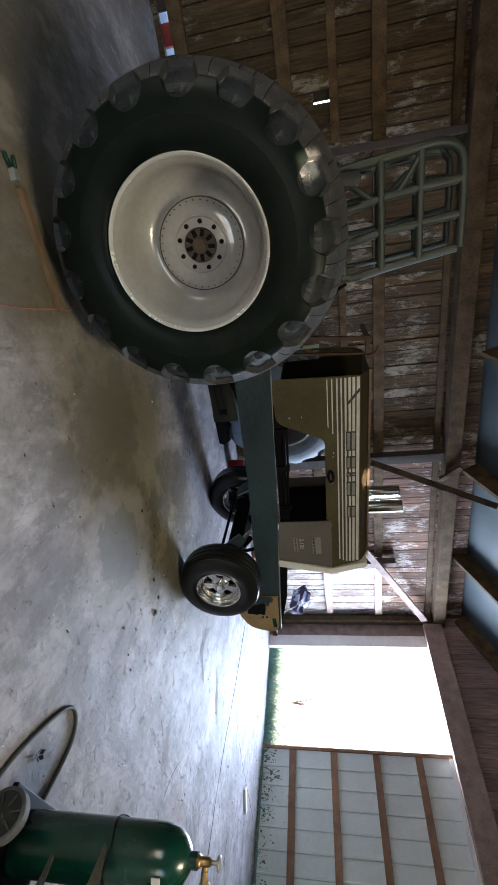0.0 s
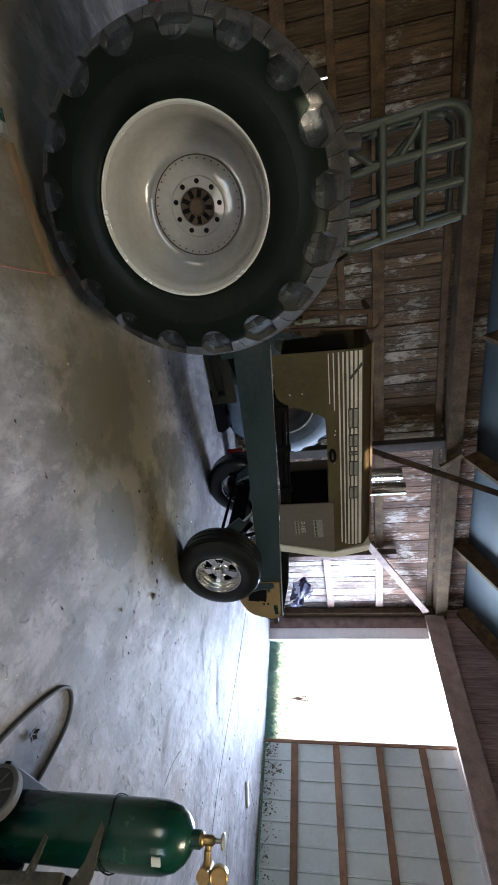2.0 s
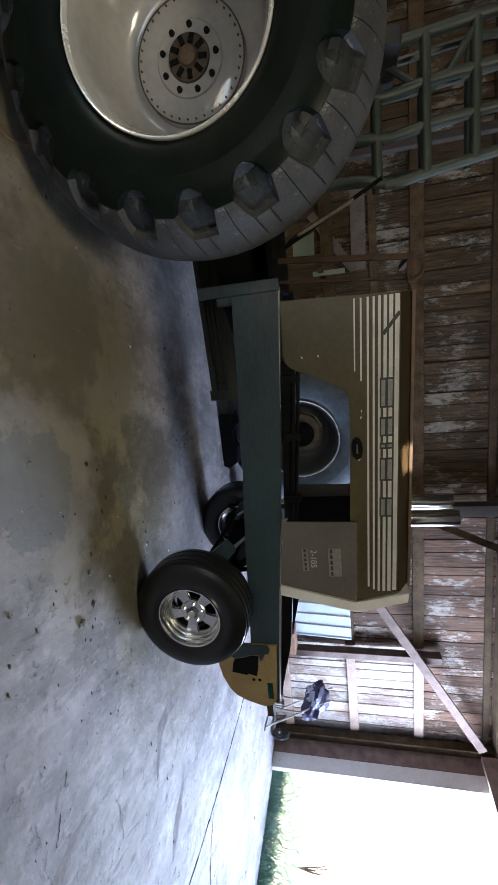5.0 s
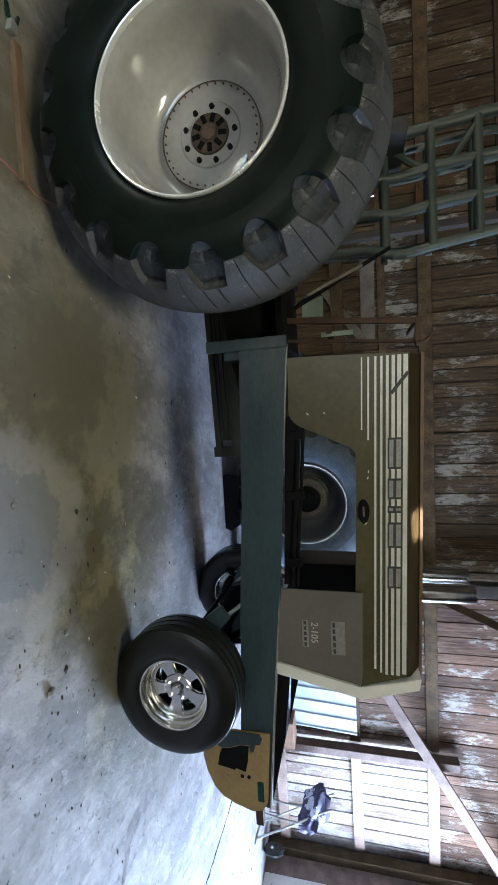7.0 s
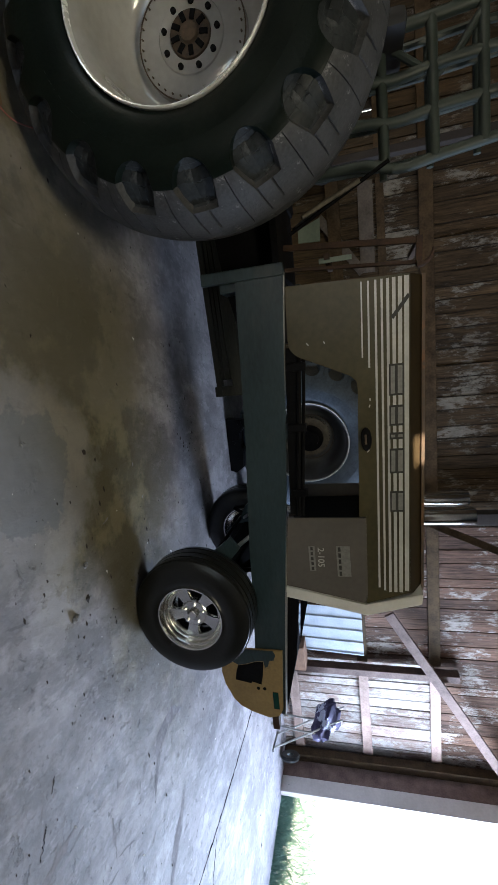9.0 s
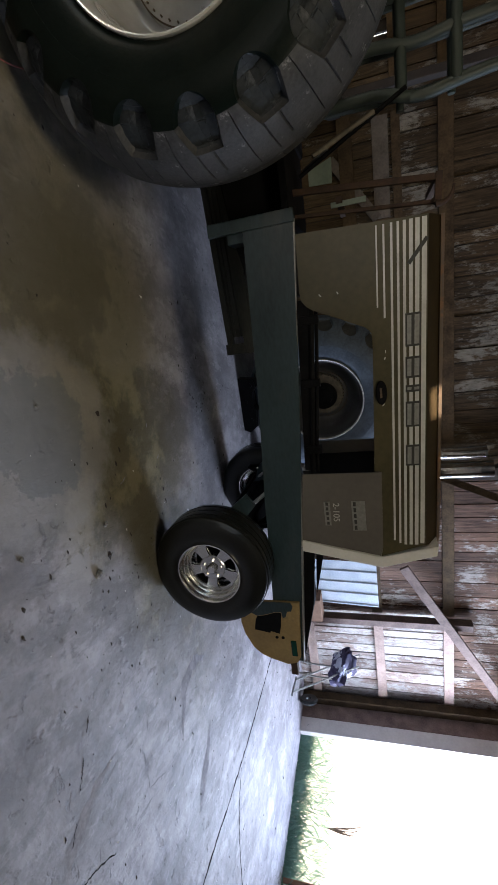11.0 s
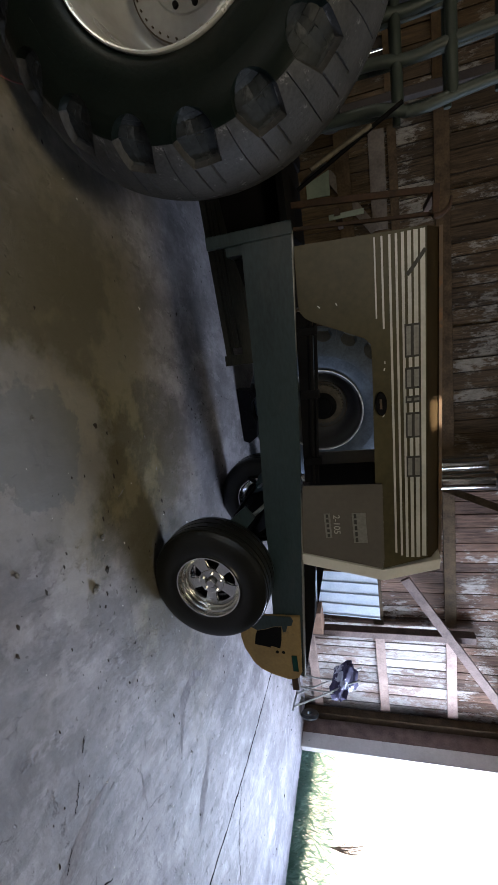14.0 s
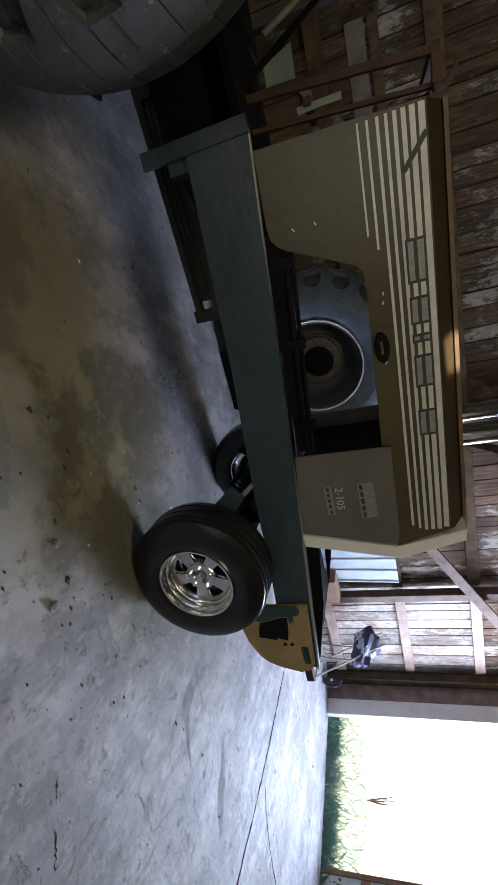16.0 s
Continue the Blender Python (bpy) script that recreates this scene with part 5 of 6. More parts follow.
for p, q in (((-0.08, RY + 0.02, 2.10), (-0.335, RY + 0.03, 2.29)), ((-0.22, RY, 1.76), (-0.06, RY + 0.01, 1.97)), ((-0.06, RY + 0.1, 2.02), (-0.22, RY + 0.1, 2.2))):
    bm = B()
    tube(bm, [p, q], 0.022, 8)
    part("rack_diagonal", bm, RACK_GREEN, tractor, smooth=True)
for x in (0.28, 0.05, -0.16):
    bm = B()
    tube(bm, bend([(x + 0.06, RY + 0.13, 1.25), (x + 0.07, RY + 0.14, 1.8), (x, RY + 0.18, 2.5)], 4), 0.022, 8)
    part("rack_upright", bm, RACK_GREEN, tractor, "green painted tube upright", smooth=True)
bm = B()
tube(bm, bend([(-0.24, RY + 0.13, 1.25), (-0.27, RY + 0.14, 1.8), (-0.32, RY + 0.17, 2.36), (-0.28, RY + 0.18, 2.47), (-0.19, RY + 0.18, 2.5), (0.28, RY + 0.18, 2.5)], 6), 0.024, 8)
part("rack_frame", bm, RACK_GREEN, tractor, "green painted bent tube frame", smooth=True)
bm = B()
box(bm, (-0.2, 0.62, 1.28), (0.35, 1.1, 1.40), 0.05)
seat = part("seat", bm, SEAT_BLACK, tractor, "black vinyl driver seat", smooth=True)
bm = B()
box(bm, (-0.28, 0.62, 1.36), (-0.18, 1.1, 1.85), 0.04)
part("seat_back", bm, SEAT_BLACK, seat, smooth=True)
bm = B()
tube(bm, [(0.72, 0.69, 1.14), (0.43, 0.67, 1.73)], 0.012, 8)
part("control_lever", bm, BLACK_STEEL, tractor, smooth=True)
bm = B()
tube(bm, [(0.716, 0.418, 1.25), (0.60, 0.462, 1.50), (0.571, 0.475, 1.56)], 0.013, 10)
part("control_lever", bm, DUSTY_STEEL, tractor, "bare metal control lever", smooth=True)
bm = B()
prism(bm, [(0.70, 1.19), (0.775, 1.188), (0.782, 1.32), (0.65, 1.325)], "y", 0.70, 0.712, 0.002)
part("control_plate", bm, PALE_GREEN, tractor, "pale green control plate")
bm = B()
box(bm, (0.875, 0.74, 1.30), (0.905, 0.75, 1.50), 0.002)
part("control_plate", bm, PALE_GREEN, tractor, "pale green control plate")
bm = B()
bar(bm, (0.69, 0.73, 1.16), (0.60, 0.73, 1.31), 0.008, 0.03, 0.002, up=(1, 0, 0))
part("control_link", bm, GREY_METAL, tractor, "bright flat control link")
bm = B()
box(bm, (0.3, 0.5, 1.05), (0.95, 1.2, 1.09), 0.004)
part("foot_platform", bm, BLACK_STEEL, tractor)

# ---- other things on the floor ----
spare = big_wheel(None, pose(3.23, 4.98, 0.905, 0, 0, -4.5) @ Matrix.Scale(1.06, 4), 0.854, 0.53, turn=2.0, paint=DARK_RIM, rubber=DOORLIT_RUBBER, hub=DUSTY_STEEL, lugs=19, tip=0.14, end=0.36)
tagged(spare, "big lugged tractor wheel with grey dished rim standing by the wall", "wheel")

bm = B()
teeth = []
for k in range(36):
    for f, r in ((0.1, 0.205), (0.3, 0.222), (0.7, 0.222), (0.9, 0.205)):
        a = 2 * math.pi * (k + f) / 36
        teeth.append((r * math.cos(a), r * math.sin(a)))
prism(bm, teeth, "y", -0.055, 0.0)
part("gear_ring", bm, DUSTY_STEEL, spare, "dull brown toothed gear ring", at=pose(-0.02, 0, 0.0))
bm = B()
rings = lathe(bm, [(0.15, -0.05), (0.145, -0.075), (0.10, -0.085), (0.095, -0.12), (0.05, -0.13), (0.02, -0.13)], 28)
disc_cap(bm, rings[-1])
part("hub_boss", bm, BLACK_STEEL, spare, "greasy black hub boss", smooth=True)

# gas cylinder on its hand cart
cyl = thing("gas_cylinder", "dark green steel gas cylinder with brass valve", "gas cylinder", pose(2.34, 0.06, 0.05))
bm = B()
rings = lathe(bm, [(0.02, 0.0), (0.105, 0.0), (0.115, 0.012), (0.116, 0.62), (0.113, 0.68), (0.1, 0.73), (0.075, 0.765), (0.045, 0.785), (0.03, 0.79), (0.03, 0.82), (0.01, 0.82)], 40)
bmesh.ops.rotate(bm, matrix=Matrix.Rotation(radians(90), 3, "X"), verts=bm.verts)
part("cylinder_body", bm, CYL_GREEN, cyl, smooth=True)
bm = B()
tube(bm, [(0, 0, 0.82), (0, 0, 0.83), (0, 0, 0.835), (0, 0, 0.87), (0, 0, 0.88)], [0.024, 0.024, 0.017, 0.017, 0.009], 14)
tube(bm, [(0, 0, 0.85), (0.03, -0.04, 0.85)], 0.012, 10)
part("valve", bm, BRASS, cyl, "brass cylinder valve", smooth=True)
bm = B()
tube(bm, [(0, 0, 0.88), (0, 0, 0.905)], 0.008, 10)
tube(bm, [(0, 0, 0.905), (0, 0, 0.909), (0, 0, 0.914), (0, 0, 0.918)], [0.022, 0.028, 0.028, 0.022], 18)
part("valve_knob", bm, GREY_METAL, cyl, smooth=True)
bm = B()
box(bm, (-0.02, -0.1185, 0.665), (0.012, -0.1135, 0.70), 0.0)
bmesh.ops.rotate(bm, matrix=Matrix.Rotation(radians(-40), 3, "Z"), verts=bm.verts)
part("sticker", bm, JAMB_WHITE, cyl, "small white sticker")

regulator = thing("regulator", "brass gas regulator with two round gauges on the valve", "regulator", pose(2.34, 0.06, 0.90, 0, 0, -58))
bm = B()
tube(bm, [(0.03, 0, 0.0), (0.16, 0, -0.01)], 0.014, 10)
tube(bm, [(0.10, -0.03, -0.01), (0.10, 0.05, -0.01)], 0.026, 14)
part("regulator_body", bm, BRASS, regulator, smooth=True)
for x in (0.09, 0.16):
    bm = B()
    rings = lathe(bm, [(0.012, 0.0), (0.034, 0.0), (0.036, -0.004), (0.036, -0.026), (0.031, -0.03), (0.028, -0.026), (0.006, -0.026)], 28)
    disc_cap(bm, rings[-1])
    part("gauge", bm, BRASS, regulator, smooth=True, at=pose(x, -0.02, 0.055))
    bm = B()
    tube(bm, [(x, -0.012, 0.0), (x, -0.012, 0.03)], 0.007, 8)
    part("gauge_stem", bm, BRASS, regulator)

# hand cart that holds the cylinder
cart = thing("cylinder_cart", "black and tan steel hand cart for gas cylinders", "hand cart", pose(2.34, 0.06, 0, 0, 0, -90))
bm = B()
box(bm, (-0.16, -0.2, 0.02), (0.2, 0.2, 0.048), 0.004)
part("base_plate", bm, BLACK_STEEL, cart)
for y in (-0.15, 0.15):
    bm = B()
    bar(bm, (0.18, y, 0.04), (0.17, y, 0.45), 0.03, 0.03, 0.003, up=(1, 0, 0))
    part("cart_upright", bm, BLACK_STEEL, cart)
bm = B()
box(bm, (0.165, -0.19, 0.05), (0.18, 0.19, 0.42), 0.003)
part("back_board", bm, BLACK_STEEL, cart)
bm = B()
bar(bm, (0.19, -0.2, 0.03), (0.172, -0.2, 0.45), 0.022, 0.035, 0.003, up=(1, 0, 0))
part("edge_strip", bm, CART_STEEL, cart, "dusty steel edge strip")
bm = B()
prism(bm, [(0.20, 0.44), (0.20, 0.525), (0.15, 0.54), (0.02, 0.53), (0.0, 0.515), (0.12, 0.495)], "y", -0.165, -0.155, 0.002)
part("cylinder_bracket", bm, CART_STEEL, cart, "dusty olive steel bracket round the cylinder")
bm = B()
prism(bm, [(0.20, 0.26), (0.20, 0.30), (0.15, 0.31), (0.06, 0.315), (0.05, 0.30), (0.13, 0.285)], "y", -0.165, -0.155, 0.002)
part("cylinder_bracket", bm, CART_STEEL, cart, "dusty olive steel bracket round the cylinder")
bm = B()
box(bm, (0.184, -0.17, 0.29), (0.187, -0.06, 0.40), 0.0)
label_plate = part("torn_label", bm, JAMB_WHITE, cart, "torn white label with dark marks")
for k, (y, z) in enumerate(((-0.15, 0.31), (-0.12, 0.345), (-0.095, 0.31), (-0.13, 0.375))):
    bm = B()
    box(bm, (0.188, y, z), (0.190, y + 0.02, z + 0.024), 0.0)
    part("label_mark", bm, BLACK_STEEL, label_plate)
bm = B()
tube(bm, [(-0.03, -0.27, 0.095), (-0.03, 0.25, 0.095)], 0.01, 8)
part("cart_axle", bm, BLACK_STEEL, cart)
for y in (-0.27, 0.25):
    bm = B()
    lathe(bm, [(0.08, -0.026), (0.09, -0.024), (0.095, -0.018), (0.095, 0.018), (0.09, 0.024), (0.08, 0.026)], 40, closed=True)
    wheel = part("cart_wheel", bm, OLD_RUBBER, cart, "pale worn rubber cart wheel", smooth=True, at=pose(-0.03, y, 0.095))
    bm = B()
    rings = lathe(bm, [(0.0815, 0.02), (0.0815, -0.023), (0.075, -0.020), (0.05, -0.018), (0.03, -0.026), (0.01, -0.027)], 32)
    disc_cap(bm, rings[-1])
    part("wheel_disc", bm, WHEEL_DISC, wheel, "dark dirty wheel disc", smooth=True)
    for k in range(7):
        bm = B()
        bar(bm, (0.03, -0.0255, 0), (0.074, -0.022, 0), 0.008, 0.006, 0.002)
        rib = part("disc_rib", bm, CART_STEEL, wheel)
        rib.matrix_basis = pose(0, 0, 0, 0, 360 / 7 * k, 0)
chain = B()
for k in range(30):
    a = 2 * math.pi * k / 30
    tube(chain, [(0.121 * math.cos(a), 0.121 * math.sin(a), 0.515 + 0.012 * math.sin(3 * a)), (0.121 * math.cos(a + 0.16), 0.121 * math.sin(a + 0.16), 0.515 + 0.012 * math.sin(3 * a + 0.5))], 0.003, 5)
part("chain", chain, BLACK_STEEL, cart)

# hose on the floor
bm = B()
tube(bm, bend([(1.95, -0.1, 0.012), (2.05, 0.25, 0.012), (2.28, 0.56, 0.012), (2.42, 0.62, 0.012), (2.5, 0.50, 0.012), (2.45, 0.25, 0.012), (2.36, 0.05, 0.03)], 8), 0.011, 10)
tagged(part("hose", bm, HOSE_RUBBER, smooth=True), "black rubber hose lying in a loop on the floor", "hose")

# dry leaf inside the hose loop
bm = B()
for k in range(5):
    a = 0.5 + 1.25 * k
    tip = Vector((0.055 * math.cos(a), 0.04 * math.sin(a), 0.02 + 0.006 * (k % 2)))
    side = Vector((-math.sin(a), math.cos(a), 0)) * 0.016
    root_v = Vector((0.008 * math.cos(a), 0.008 * math.sin(a), 0.002))
    mid = (root_v + tip) / 2
    quad = [bm.verts.new(c) for c in (root_v, mid + side, tip, mid - side)]
    bm.faces.new(quad)
bmesh.ops.solidify(bm, geom=bm.faces[:], thickness=0.0015)
tagged(part("dry_leaf", bm, DRY_BROWN, at=pose(2.26, 0.36, 0.002, 0, 0, 30) @ Matrix.Scale(0.8, 4)), "curled dry brown leaf lying on the slab", "leaf")

# board by the rear tyre, its metal clip, red cord
bm = B()
bar(bm, (0.0, 2.17, 0.016), (0.63, 2.07, 0.016), 0.045, 0.03, 0.004)
tagged(part("board", bm, WORN_WOOD), "worn brown board lying beside the rear tyre", "board")
clip = thing("pipe_clamp", "small bright metal clamp with green jaws on the floor", "clamp", pose(-0.06, 2.16, 0, 0, 0, -20))
bm = B()
box(bm, (-0.03, -0.02, 0.0), (0.03, 0.02, 0.035), 0.008)
part("clamp_body", bm, GREY_METAL, clip)
for y in (-0.02, 0.02):
    bm = B()
    bar(bm, (-0.03, y, 0.02), (-0.10, y * 1.8, 0.012), 0.014, 0.016, 0.003)
    part("clamp_jaw", bm, CYL_GREEN, clip)
bm = B()
tube(bm, bend([(0.0, 0.95, 0.006), (0.25, 1.3, 0.006), (0.43, 1.61, 0.006), (0.515, 1.80, 0.006), (0.61, 2.06, 0.006), (0.66, 2.2, 0.006), (0.62, 2.5, 0.006)], 6), 0.0035, 6)
tagged(part("cord", bm, CORD_RED, smooth=True), "thin red electric cord lying on the floor", "cord")

# thin cracks in the slab
rng = random.Random(3)


def crack(points, w):
    bm = B()
    pts = bend([(x, y, 0) for x, y in points], 14)
    prev = None
    for i, p in enumerate(pts):
        d = (pts[min(i + 1, len(pts) - 1)] - pts[max(i - 1, 0)]).normalized()
        side = Vector((-d.y, d.x, 0))
        p = p + side * rng.gauss(0, 0.004)
        ww = w * rng.uniform(0.35, 1.2)
        row = [bm.verts.new(p + side * ww + Vector((0, 0, 0.0012))), bm.verts.new(p - side * ww + Vector((0, 0, 0.0012)))]
        if prev:
            bm.faces.new((prev[0], row[0], row[1], prev[1]))
        prev = row
    part("crack", bm, CRACK, floor)


crack([(6.40, 4.1), (6.344, 3.765), (6.25, 3.0), (6.122, 2.252), (5.96, 1.505), (5.9, 0.7), (5.85, -0.6)], 0.013)
crack([(6.2, 2.45), (6.436, 2.215), (6.85, 1.975), (7.6, 1.72), (8.4, 1.5)], 0.007)
crack([(6.7, 1.0), (6.7, 0.75), (6.9, 0.5)], 0.007)
crack([(3.602, 1.217), (3.66, 1.17)], 0.003)
crack([(3.74, 1.10), (3.787, 1.068), (3.85, 1.01)], 0.004)
crack([(3.95, 0.93), (4.02, 0.86)], 0.003)
crack([(4.435, 1.024), (4.293, 0.871), (4.2, 0.7)], 0.005)


def scuff(points):
    """A scraped dark place in the slab with a ragged rim."""
    bm = B()
    rim = []
    for (x0, y0), (x1, y1) in zip(points, points[1:] + points[:1]):
        for k in range(5):
            f = k / 5
            g = 0.03 * math.hypot(x1 - x0, y1 - y0)
            rim.append(bm.verts.new((x0 + f * (x1 - x0) + rng.gauss(0, g), y0 + f * (y1 - y0) + rng.gauss(0, g), 0.0009)))
    bm.faces.new(rim)
    part("scuff", bm, SCUFF, floor)


scuff([(4.244, 1.446), (4.38, 1.44), (4.53, 1.385), (4.4, 1.40)])
scuff([(4.70, 1.58), (4.62, 1.50), (4.53, 1.385), (4.60, 1.50)])
scuff([(4.60, 2.42), (4.38, 2.24), (4.37, 1.98), (4.72, 1.82), (4.50, 2.0), (4.47, 2.2)])
scuff([(3.98, 1.26), (4.0, 1.1), (4.08, 0.8), (3.99, 0.82), (3.94, 1.1)])
scuff([(5.1, 2.2), (5.35, 2.0), (5.5, 1.7), (5.3, 1.85)])
for k in range(46):
    x, y = rng.uniform(2.3, 7.2), rng.uniform(0.0, 2.6)
    a, ln, wd = rng.gauss(-0.9, 0.3), abs(rng.gauss(0, 0.06)) + 0.025, rng.uniform(0.003, 0.009)
    c, d = math.cos(a), math.sin(a)
    scuff([(x, y), (x + c * ln * 0.6 - d * wd, y + d * ln * 0.6 + c * wd), (x + c * ln, y + d * ln), (x + c * ln * 0.4 + d * wd, y + d * ln * 0.4 - c * wd)])
scuff([(5.0, 0.9), (5.3, 0.75), (5.45, 0.5), (5.2, 0.7)])

# small chips and leaf bits on the slab
vs, fs = [], []
for i in range(640):
    x, y = rng.uniform(0.6, 8.4), rng.uniform(-0.2, 4.6)
    if i % 5 == 1:
        x, y = 3.2 + rng.gauss(0, 0.5), 1.7 + rng.gauss(0, 0.4)
    if i % 11 == 2:
        x, y = 2.7 + rng.gauss(0, 0.35), 3.5 + rng.gauss(0, 0.1)
    if i % 3 == 0:
        x, y = 8.66 - abs(rng.gauss(0, 0.12)), rng.uniform(-1.0, 2.6)
    r = abs(rng.gauss(0.0, 0.0055)) + 0.002
    a0 = rng.uniform(0, 6.28)
    k = len(vs)
    for j in range(5):
        a = a0 + 6.283 * j / 5
        vs.append((x + r * rng.uniform(0.5, 2.2) * math.cos(a), y + r * rng.uniform(0.3, 1.2) * math.sin(a), 0.0008))
    vs.append((x, y, r * 0.6))
    fs += [(k + j, k + (j + 1) % 5, k + 5) for j in range(5)]
me = bpy.data.meshes.new("floor_debris")
me.from_pydata(vs, [], fs)
me.materials.append(DRY_BROWN)
tagged(new("floor_debris", me), "dark chips and leaf bits scattered on the slab", "debris", kind="stuff")
vs, fs = [], []
for i in range(90):
    x, y = rng.uniform(1.0, 7.5), rng.uniform(0.0, 3.0)
    r = abs(rng.gauss(0.0, 0.004)) + 0.0025
    k = len(vs)
    vs += [(x - r, y - r * rng.random(), 0.0008), (x + r * rng.uniform(0.5, 2), y, 0.0008), (x, y + r, 0.0008), (x, y, r * 0.8)]
    fs += [(k, k + 1, k + 3), (k + 1, k + 2, k + 3), (k + 2, k, k + 3)]
me = bpy.data.meshes.new("paint_flakes")
me.from_pydata(vs, [], fs)
me.materials.append(JAMB_WHITE)
tagged(new("paint_flakes", me), "tiny white paint flakes scattered on the slab", "debris", kind="stuff")
stone = B()
bmesh.ops.create_icosphere(stone, subdivisions=2, radius=0.03)
for v in stone.verts:
    v.co *= 0.8 + 0.5 * noise.noise(v.co * 40)
    v.co.z = v.co.z * 0.6 + 0.012
lump = tagged(part("stone", stone, STONE, at=pose(3.04, 1.62, 0)), "small broken stone lying on the slab", "stone", "loose stones on the slab")
for x, y, size, turn in ((2.84, 1.80, 0.7, 40), (2.64, 1.25, 0.5, 110), (2.08, 1.64, 0.45, 200)):
    copy_thing(lump, pose(x, y, 0, 0, 0, turn) @ Matrix.Scale(size, 4))

# white ribbed sheet leaning in the wall bay
sheet = thing("ribbed_sheet", "white ribbed steel sheet leaning against the wall boards", "sheet metal", pose(6.15, 5.13, 0.0, 4, 0, -4.6))
for i in range(4):
    bm = B()
    x0 = -0.36 + 0.19 * i
    prism(bm, [(x0, 0), (x0 + 0.16, 0), (x0 + 0.166, -0.012), (x0 + 0.182, -0.012), (x0 + 0.19, 0), (x0 + 0.19, 0.003), (x0 + 0.18, -0.009), (x0 + 0.168, -0.009), (x0 + 0.162, 0.003), (x0, 0.003)], "z", 0.0, 1.36)
    part("sheet_rib", bm, BLUE_WHITE, sheet)
bm = B()
box(bm, (6.2, 4.72, 0.0), (6.6, 4.95, 0.56), 0.01)
tagged(part("wooden_crate", bm, NEW_TIMBER), "low reddish wooden crate by the wall", "crate")

# folded chair frame with a purple cloth thrown over it
chair = thing("folding_chair", "folded aluminium chair draped with purple and white cloth", "chair", pose(7.5, 4.62, 0, 0, 0, -15) @ Matrix.Scale(1.12, 4))
for y in (-0.12, 0.12):
    bm = B()
    tube(bm, bend([(0.28, y, 0.0), (0.1, y, 0.35), (-0.12, y, 0.75), (-0.2, y, 0.92)], 5), 0.012, 8)
    part("chair_tube", bm, GREY_METAL, chair, smooth=True)
    bm = B()
    tube(bm, [(-0.05, y, 0.0), (0.0, y, 0.3), (0.02, y, 0.62)], 0.012, 8)
    part("chair_tube", bm, GREY_METAL, chair, smooth=True)
bm = B()
tube(bm, [(0.28, -0.18, 0.012), (0.28, 0.18, 0.012)], 0.012, 8)
part("chair_foot", bm, GREY_METAL, chair, smooth=True)
bm = B()
bmesh.ops.create_icosphere(bm, subdivisions=4, radius=1.0)
for v in bm.verts:
    c = v.co.copy()
    f = 1.0 + 0.45 * noise.noise(c * 1.6) + 0.22 * noise.noise(c * 3.6) + 0.12 * noise.noise(c * 9.0)
    v.co = Vector((c.x * 0.21 * f - 0.08 - 0.12 * c.z, c.y * 0.17 * f, c.z * 0.165 * f + 0.7))
part("cloth", bm, PURPLE, chair, "crumpled purple and white cloth", smooth=True)
bm = B()
lathe(bm, [(0.05, -0.03), (0.13, -0.035), (0.15, 0.0), (0.13, 0.035), (0.05, 0.03)], 28, closed=True)
tagged(part("small_tyre", bm, FRONT_RUBBER, at=pose(8.35, 4.72, 0.15, 0, 0, 60), smooth=True), "small black rubber tyre leaning by the door jamb", "tyre")

# greasy black casting on the floor behind the frame
cast = thing("machine_casting", "greasy black machine casting lying on the slab", "machine part", pose(3.15, 4.62, 0, 0, 0, -8) @ Matrix.Scale(0.7, 4))
bm = B()
prism(bm, [(-0.45, 0.0), (0.42, 0.0), (0.46, 0.1), (0.36, 0.24), (0.1, 0.27), (0.02, 0.2), (-0.2, 0.2), (-0.3, 0.3), (-0.42, 0.26)], "y", -0.1, 0.12, 0.015)
part("casting_body", bm, BLACK_STEEL, cast)
for u, z in ((-0.32, 0.2), (0.25, 0.15), (-0.05, 0.1)):
    bm = B()
    tube(bm, [(u, -0.115, z), (u, -0.09, z)], 0.03, 12)
    part("casting_boss", bm, BLACK_STEEL, cast, smooth=True)

# red can beyond the tractor
can = thing("fuel_can", "red plastic fuel can on the floor", "fuel can", pose(4.1, 4.72, 0, 0, 0, 20))
bm = B()
box(bm, (-0.16, -0.1, 0.0), (0.16, 0.1, 0.24), 0.03)
part("can_body", bm, RED, can, smooth=True)
bm = B()
tube(bm, bend([(-0.1, 0, 0.23), (-0.08, 0, 0.3), (0.08, 0, 0.3), (0.1, 0, 0.23)], 5), 0.014, 8)
part("can_handle", bm, RED, can, smooth=True)

bm = B()
box(bm, (-0.1, -0.05, 0.0), (0.1, 0.05, 0.34), 0.02)
tagged(part("red_jug", bm, RED, at=pose(-1.05, 6.02, -0.06, 0, 0, -4.6), smooth=True), "red plastic jug standing outside the wall gap", "jug")

bm = B()
bar(bm, (7.44, 1.64, 0.02), (7.66, 1.42, 0.02), 0.08, 0.03, 0.003)
tagged(part("batten", bm, JAMB_WHITE), "short white painted batten lying on the slab", "batten")
bm = B()
box(bm, (-0.05, -0.04, 0.0), (0.06, 0.04, 0.004), 0.001)
tagged(part("paper_scrap", bm, JAMB_WHITE, at=pose(7.31, 2.96, 0, 0, 0, -40)), "small white paper scrap on the slab", "paper")
bm = B()
bar(bm, (5.72, 0.42, 0.05), (5.60, -0.9, 0.05), 0.04, 0.09, 0.004)
tagged(part("blue_strip", bm, SKY_BLUE), "pale blue plastic strip lying on edge on the slab", "strip")
bm = B()
box(bm, (-0.12, -0.3, 0.0), (0.12, 0.1, 0.13), 0.03)
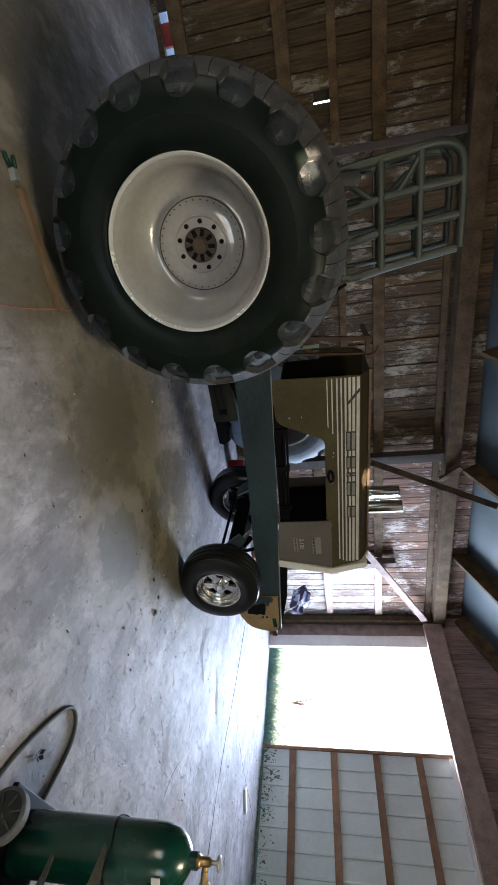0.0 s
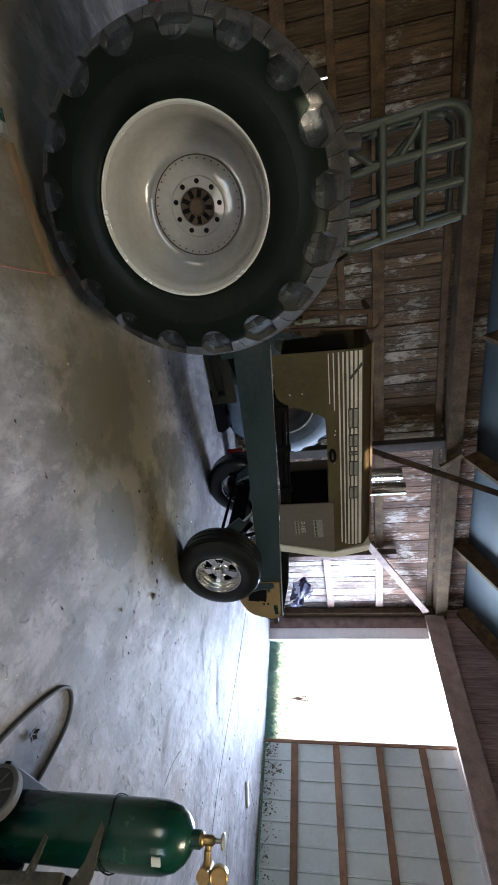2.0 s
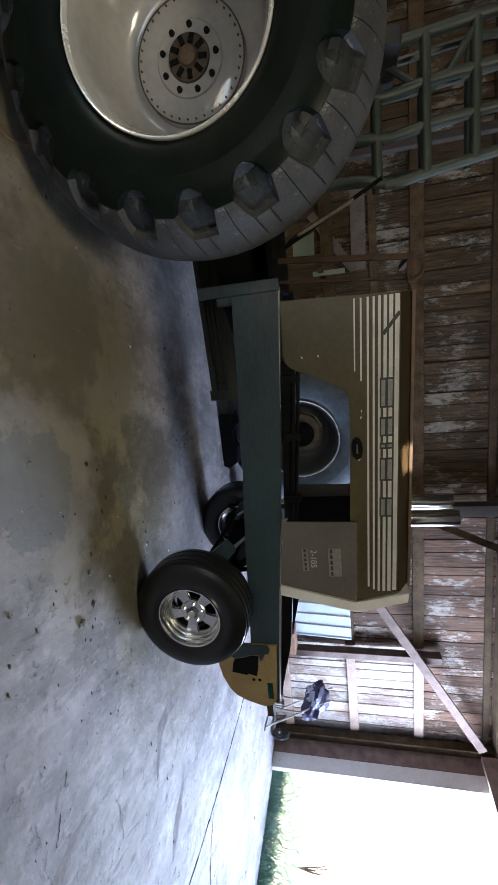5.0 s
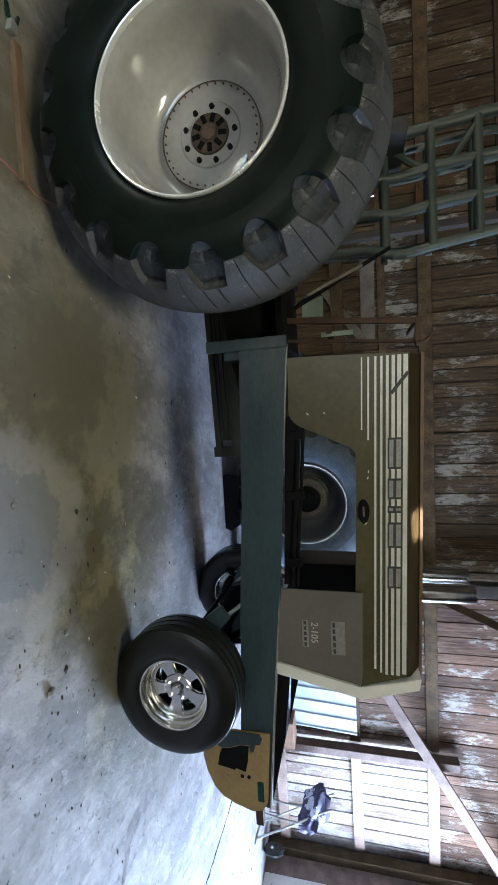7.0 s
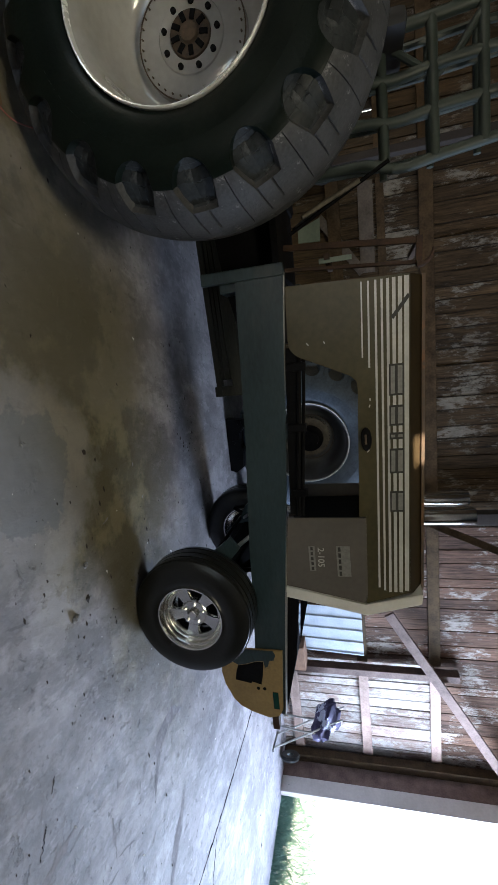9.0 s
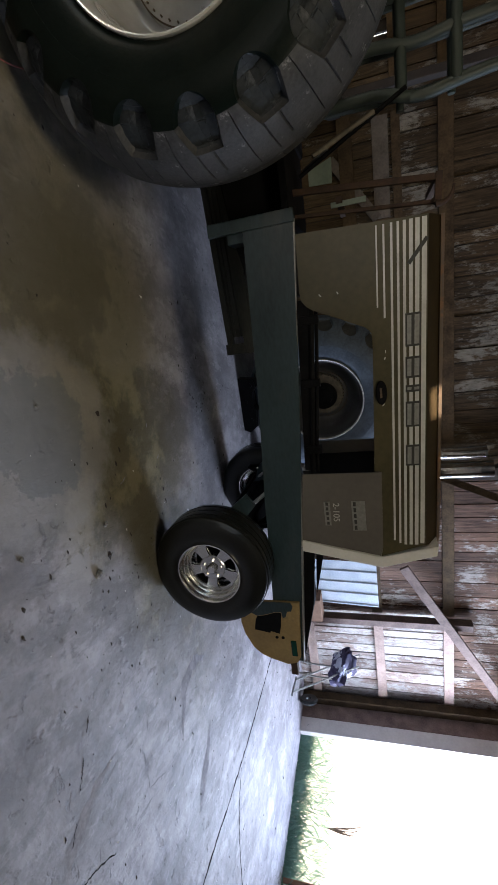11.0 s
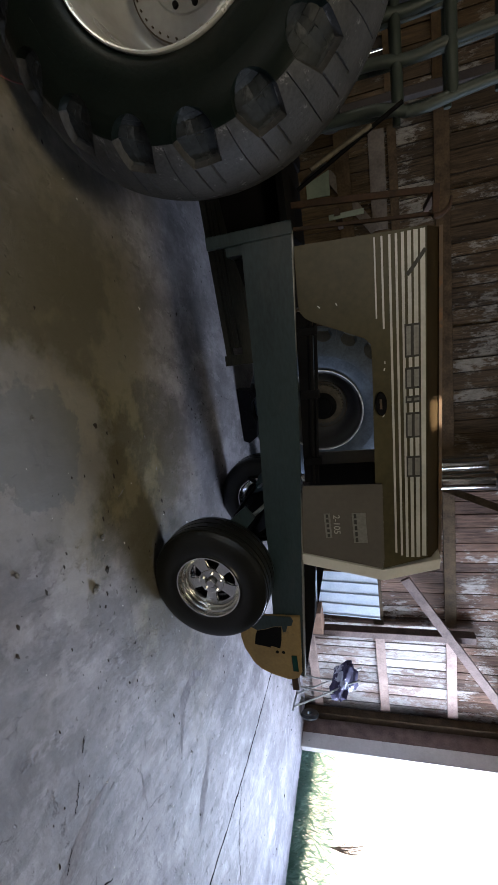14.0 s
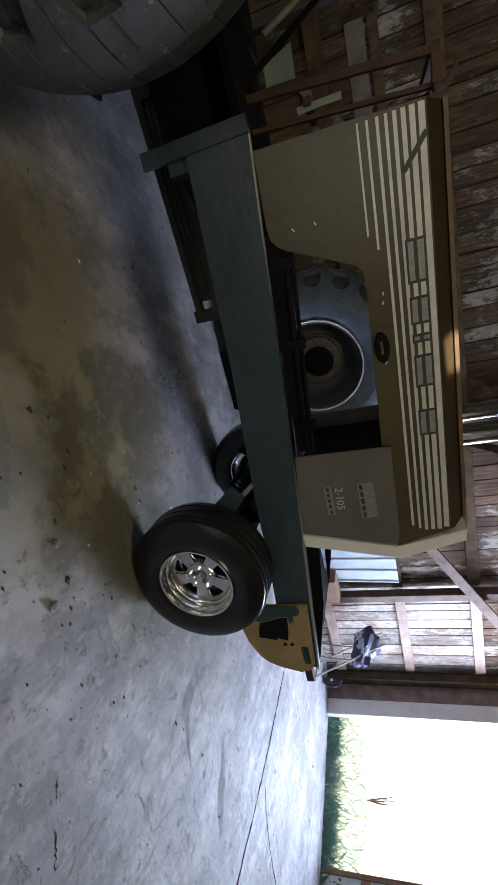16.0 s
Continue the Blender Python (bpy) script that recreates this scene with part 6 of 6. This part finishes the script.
tub = tagged(part("green_tub", bm, LIME, at=pose(6.75, 0.35, 0), smooth=True), "bright lime green plastic tub on the slab", "tub")
bm = B()
box(bm, (-0.1, -0.28, 0.131), (0.1, 0.08, 0.16), 0.01)
part("tub_lid", bm, JAMB_WHITE, tub, "white lid")

# dry weed out in the yard
weed = B()
rng = random.Random(8)
for i in range(14):
    a = rng.uniform(0, 6.28)
    h = rng.uniform(0.5, 1.15)
    tube(weed, bend([(0, 0, -0.06), (0.08 * math.cos(a), 0.08 * math.sin(a), h * 0.5), (0.35 * math.cos(a) * rng.random(), 0.35 * math.sin(a) * rng.random(), h)], 4), [0.012, 0.011, 0.01, 0.009, 0.008, 0.008, 0.007, 0.006, 0.005], 5)
tagged(part("dry_weed", weed, DRY_BROWN, at=pose(13.0, 5.1, 0) @ Matrix.Scale(0.65, 4)), "dry brown weed stalks standing in the yard", "plant")

# grass at the threshold
rng = random.Random(5)
vs, fs = [], []
for i in range(9500):
    x = WALL_X + 0.16 + abs(rng.gauss(0, 0.55)) + (rng.random() < 0.3) * rng.uniform(0, 3.5)
    y = rng.uniform(-0.5, 7.0)
    h = rng.uniform(0.08, 0.28)
    a = rng.uniform(0, 6.283)
    w = rng.uniform(0.004, 0.01)
    lx, ly = rng.gauss(0, 0.5) * h, rng.gauss(0, 0.5) * h
    k = len(vs)
    dx, dy = w * math.cos(a), w * math.sin(a)
    vs += [(x - dx, y - dy, -0.07), (x + dx, y + dy, -0.07), (x + dx * 0.7 + lx * 0.4, y + dy * 0.7 + ly * 0.4, h * 0.55 - 0.07), (x + lx, y + ly, h - 0.07), (x - dx * 0.7 + lx * 0.4, y - dy * 0.7 + ly * 0.4, h * 0.55 - 0.07)]
    fs.append((k, k + 1, k + 2, k + 3, k + 4))
me = bpy.data.meshes.new("grass")
me.from_pydata(vs, [], fs)
me.materials.append(GRASS)
tagged(new("grass", me), "ragged green grass along the door threshold", "grass", kind="stuff")

# dead straw blown in along the foot of the sliding door
vs, fs = [], []
for i in range(900):
    x, y = WALL_X + 0.05 - abs(rng.gauss(0, 0.06)), rng.uniform(-1.4, 2.62)
    a, ln, w = rng.gauss(1.5, 0.7), rng.uniform(0.03, 0.16), rng.uniform(0.0012, 0.003)
    up = abs(rng.gauss(0, 0.03)) + 0.002
    dx, dy, k = math.cos(a) * ln, math.sin(a) * ln, len(vs)
    vs += [(x, y, 0.001), (x + w, y, 0.003), (x + dx * 0.3 + w, y + dy, up), (x + dx * 0.3, y + dy, up + 0.002)]
    fs.append((k, k + 1, k + 2, k + 3))
me = bpy.data.meshes.new("dry_straw")
me.from_pydata(vs, [], fs)
me.materials.append(STRAW)
tagged(new("dry_straw", me), "dead straw blown against the foot of the door", "straw", kind="stuff")

# ---- wall boards, last ----
rng = random.Random(11)
x = FAR_X
while x < W_END:
    w = rng.uniform(0.13, 0.24)
    bm = B()
    y0 = rng.uniform(0.0, 0.012)
    low = 0.0
    for h in HOLES:
        if x < h[1] and x + w > h[0]:
            low = h[3]
            box(bm, (x + 0.006, y0, 0.0), (min(x + w, W_END) - 0.006, y0 + 0.02, h[2]))
    x1 = min(x + w, W_END) - 0.006
    if x > 6.9:  # whitewash, paler only up to the upper girt where the door's light falls
        box(bm, (x + 0.01, y0, low), (x1 - 0.004, y0 + 0.02, 2.30))
        part("board", bm, WHITEWASHED_LIT, wall_n)
        bm = B()
        low = 2.304
    box(bm, (x + 0.006, y0, low), (x1, y0 + 0.02, roof_at(x) - 0.05))
    part("board", bm, FLECKED if x > 4.45 else BOARD, wall_n)
    x += w
y = -2.0
while y < 4.95:
    w = rng.uniform(0.14, 0.24)
    bm = B()
    x0 = WALL_X + rng.uniform(0.0, 0.01)
    top = RIDGE_Z - (abs(y + w / 2 - RIDGE_Y) + 0.12) * pitch
    box(bm, (x0, y + 0.003, HEAD + 0.055), (x0 + 0.019, y + w - 0.003, top))
    part("board", bm, GABLE_BOARD, wall_e)
    y += w
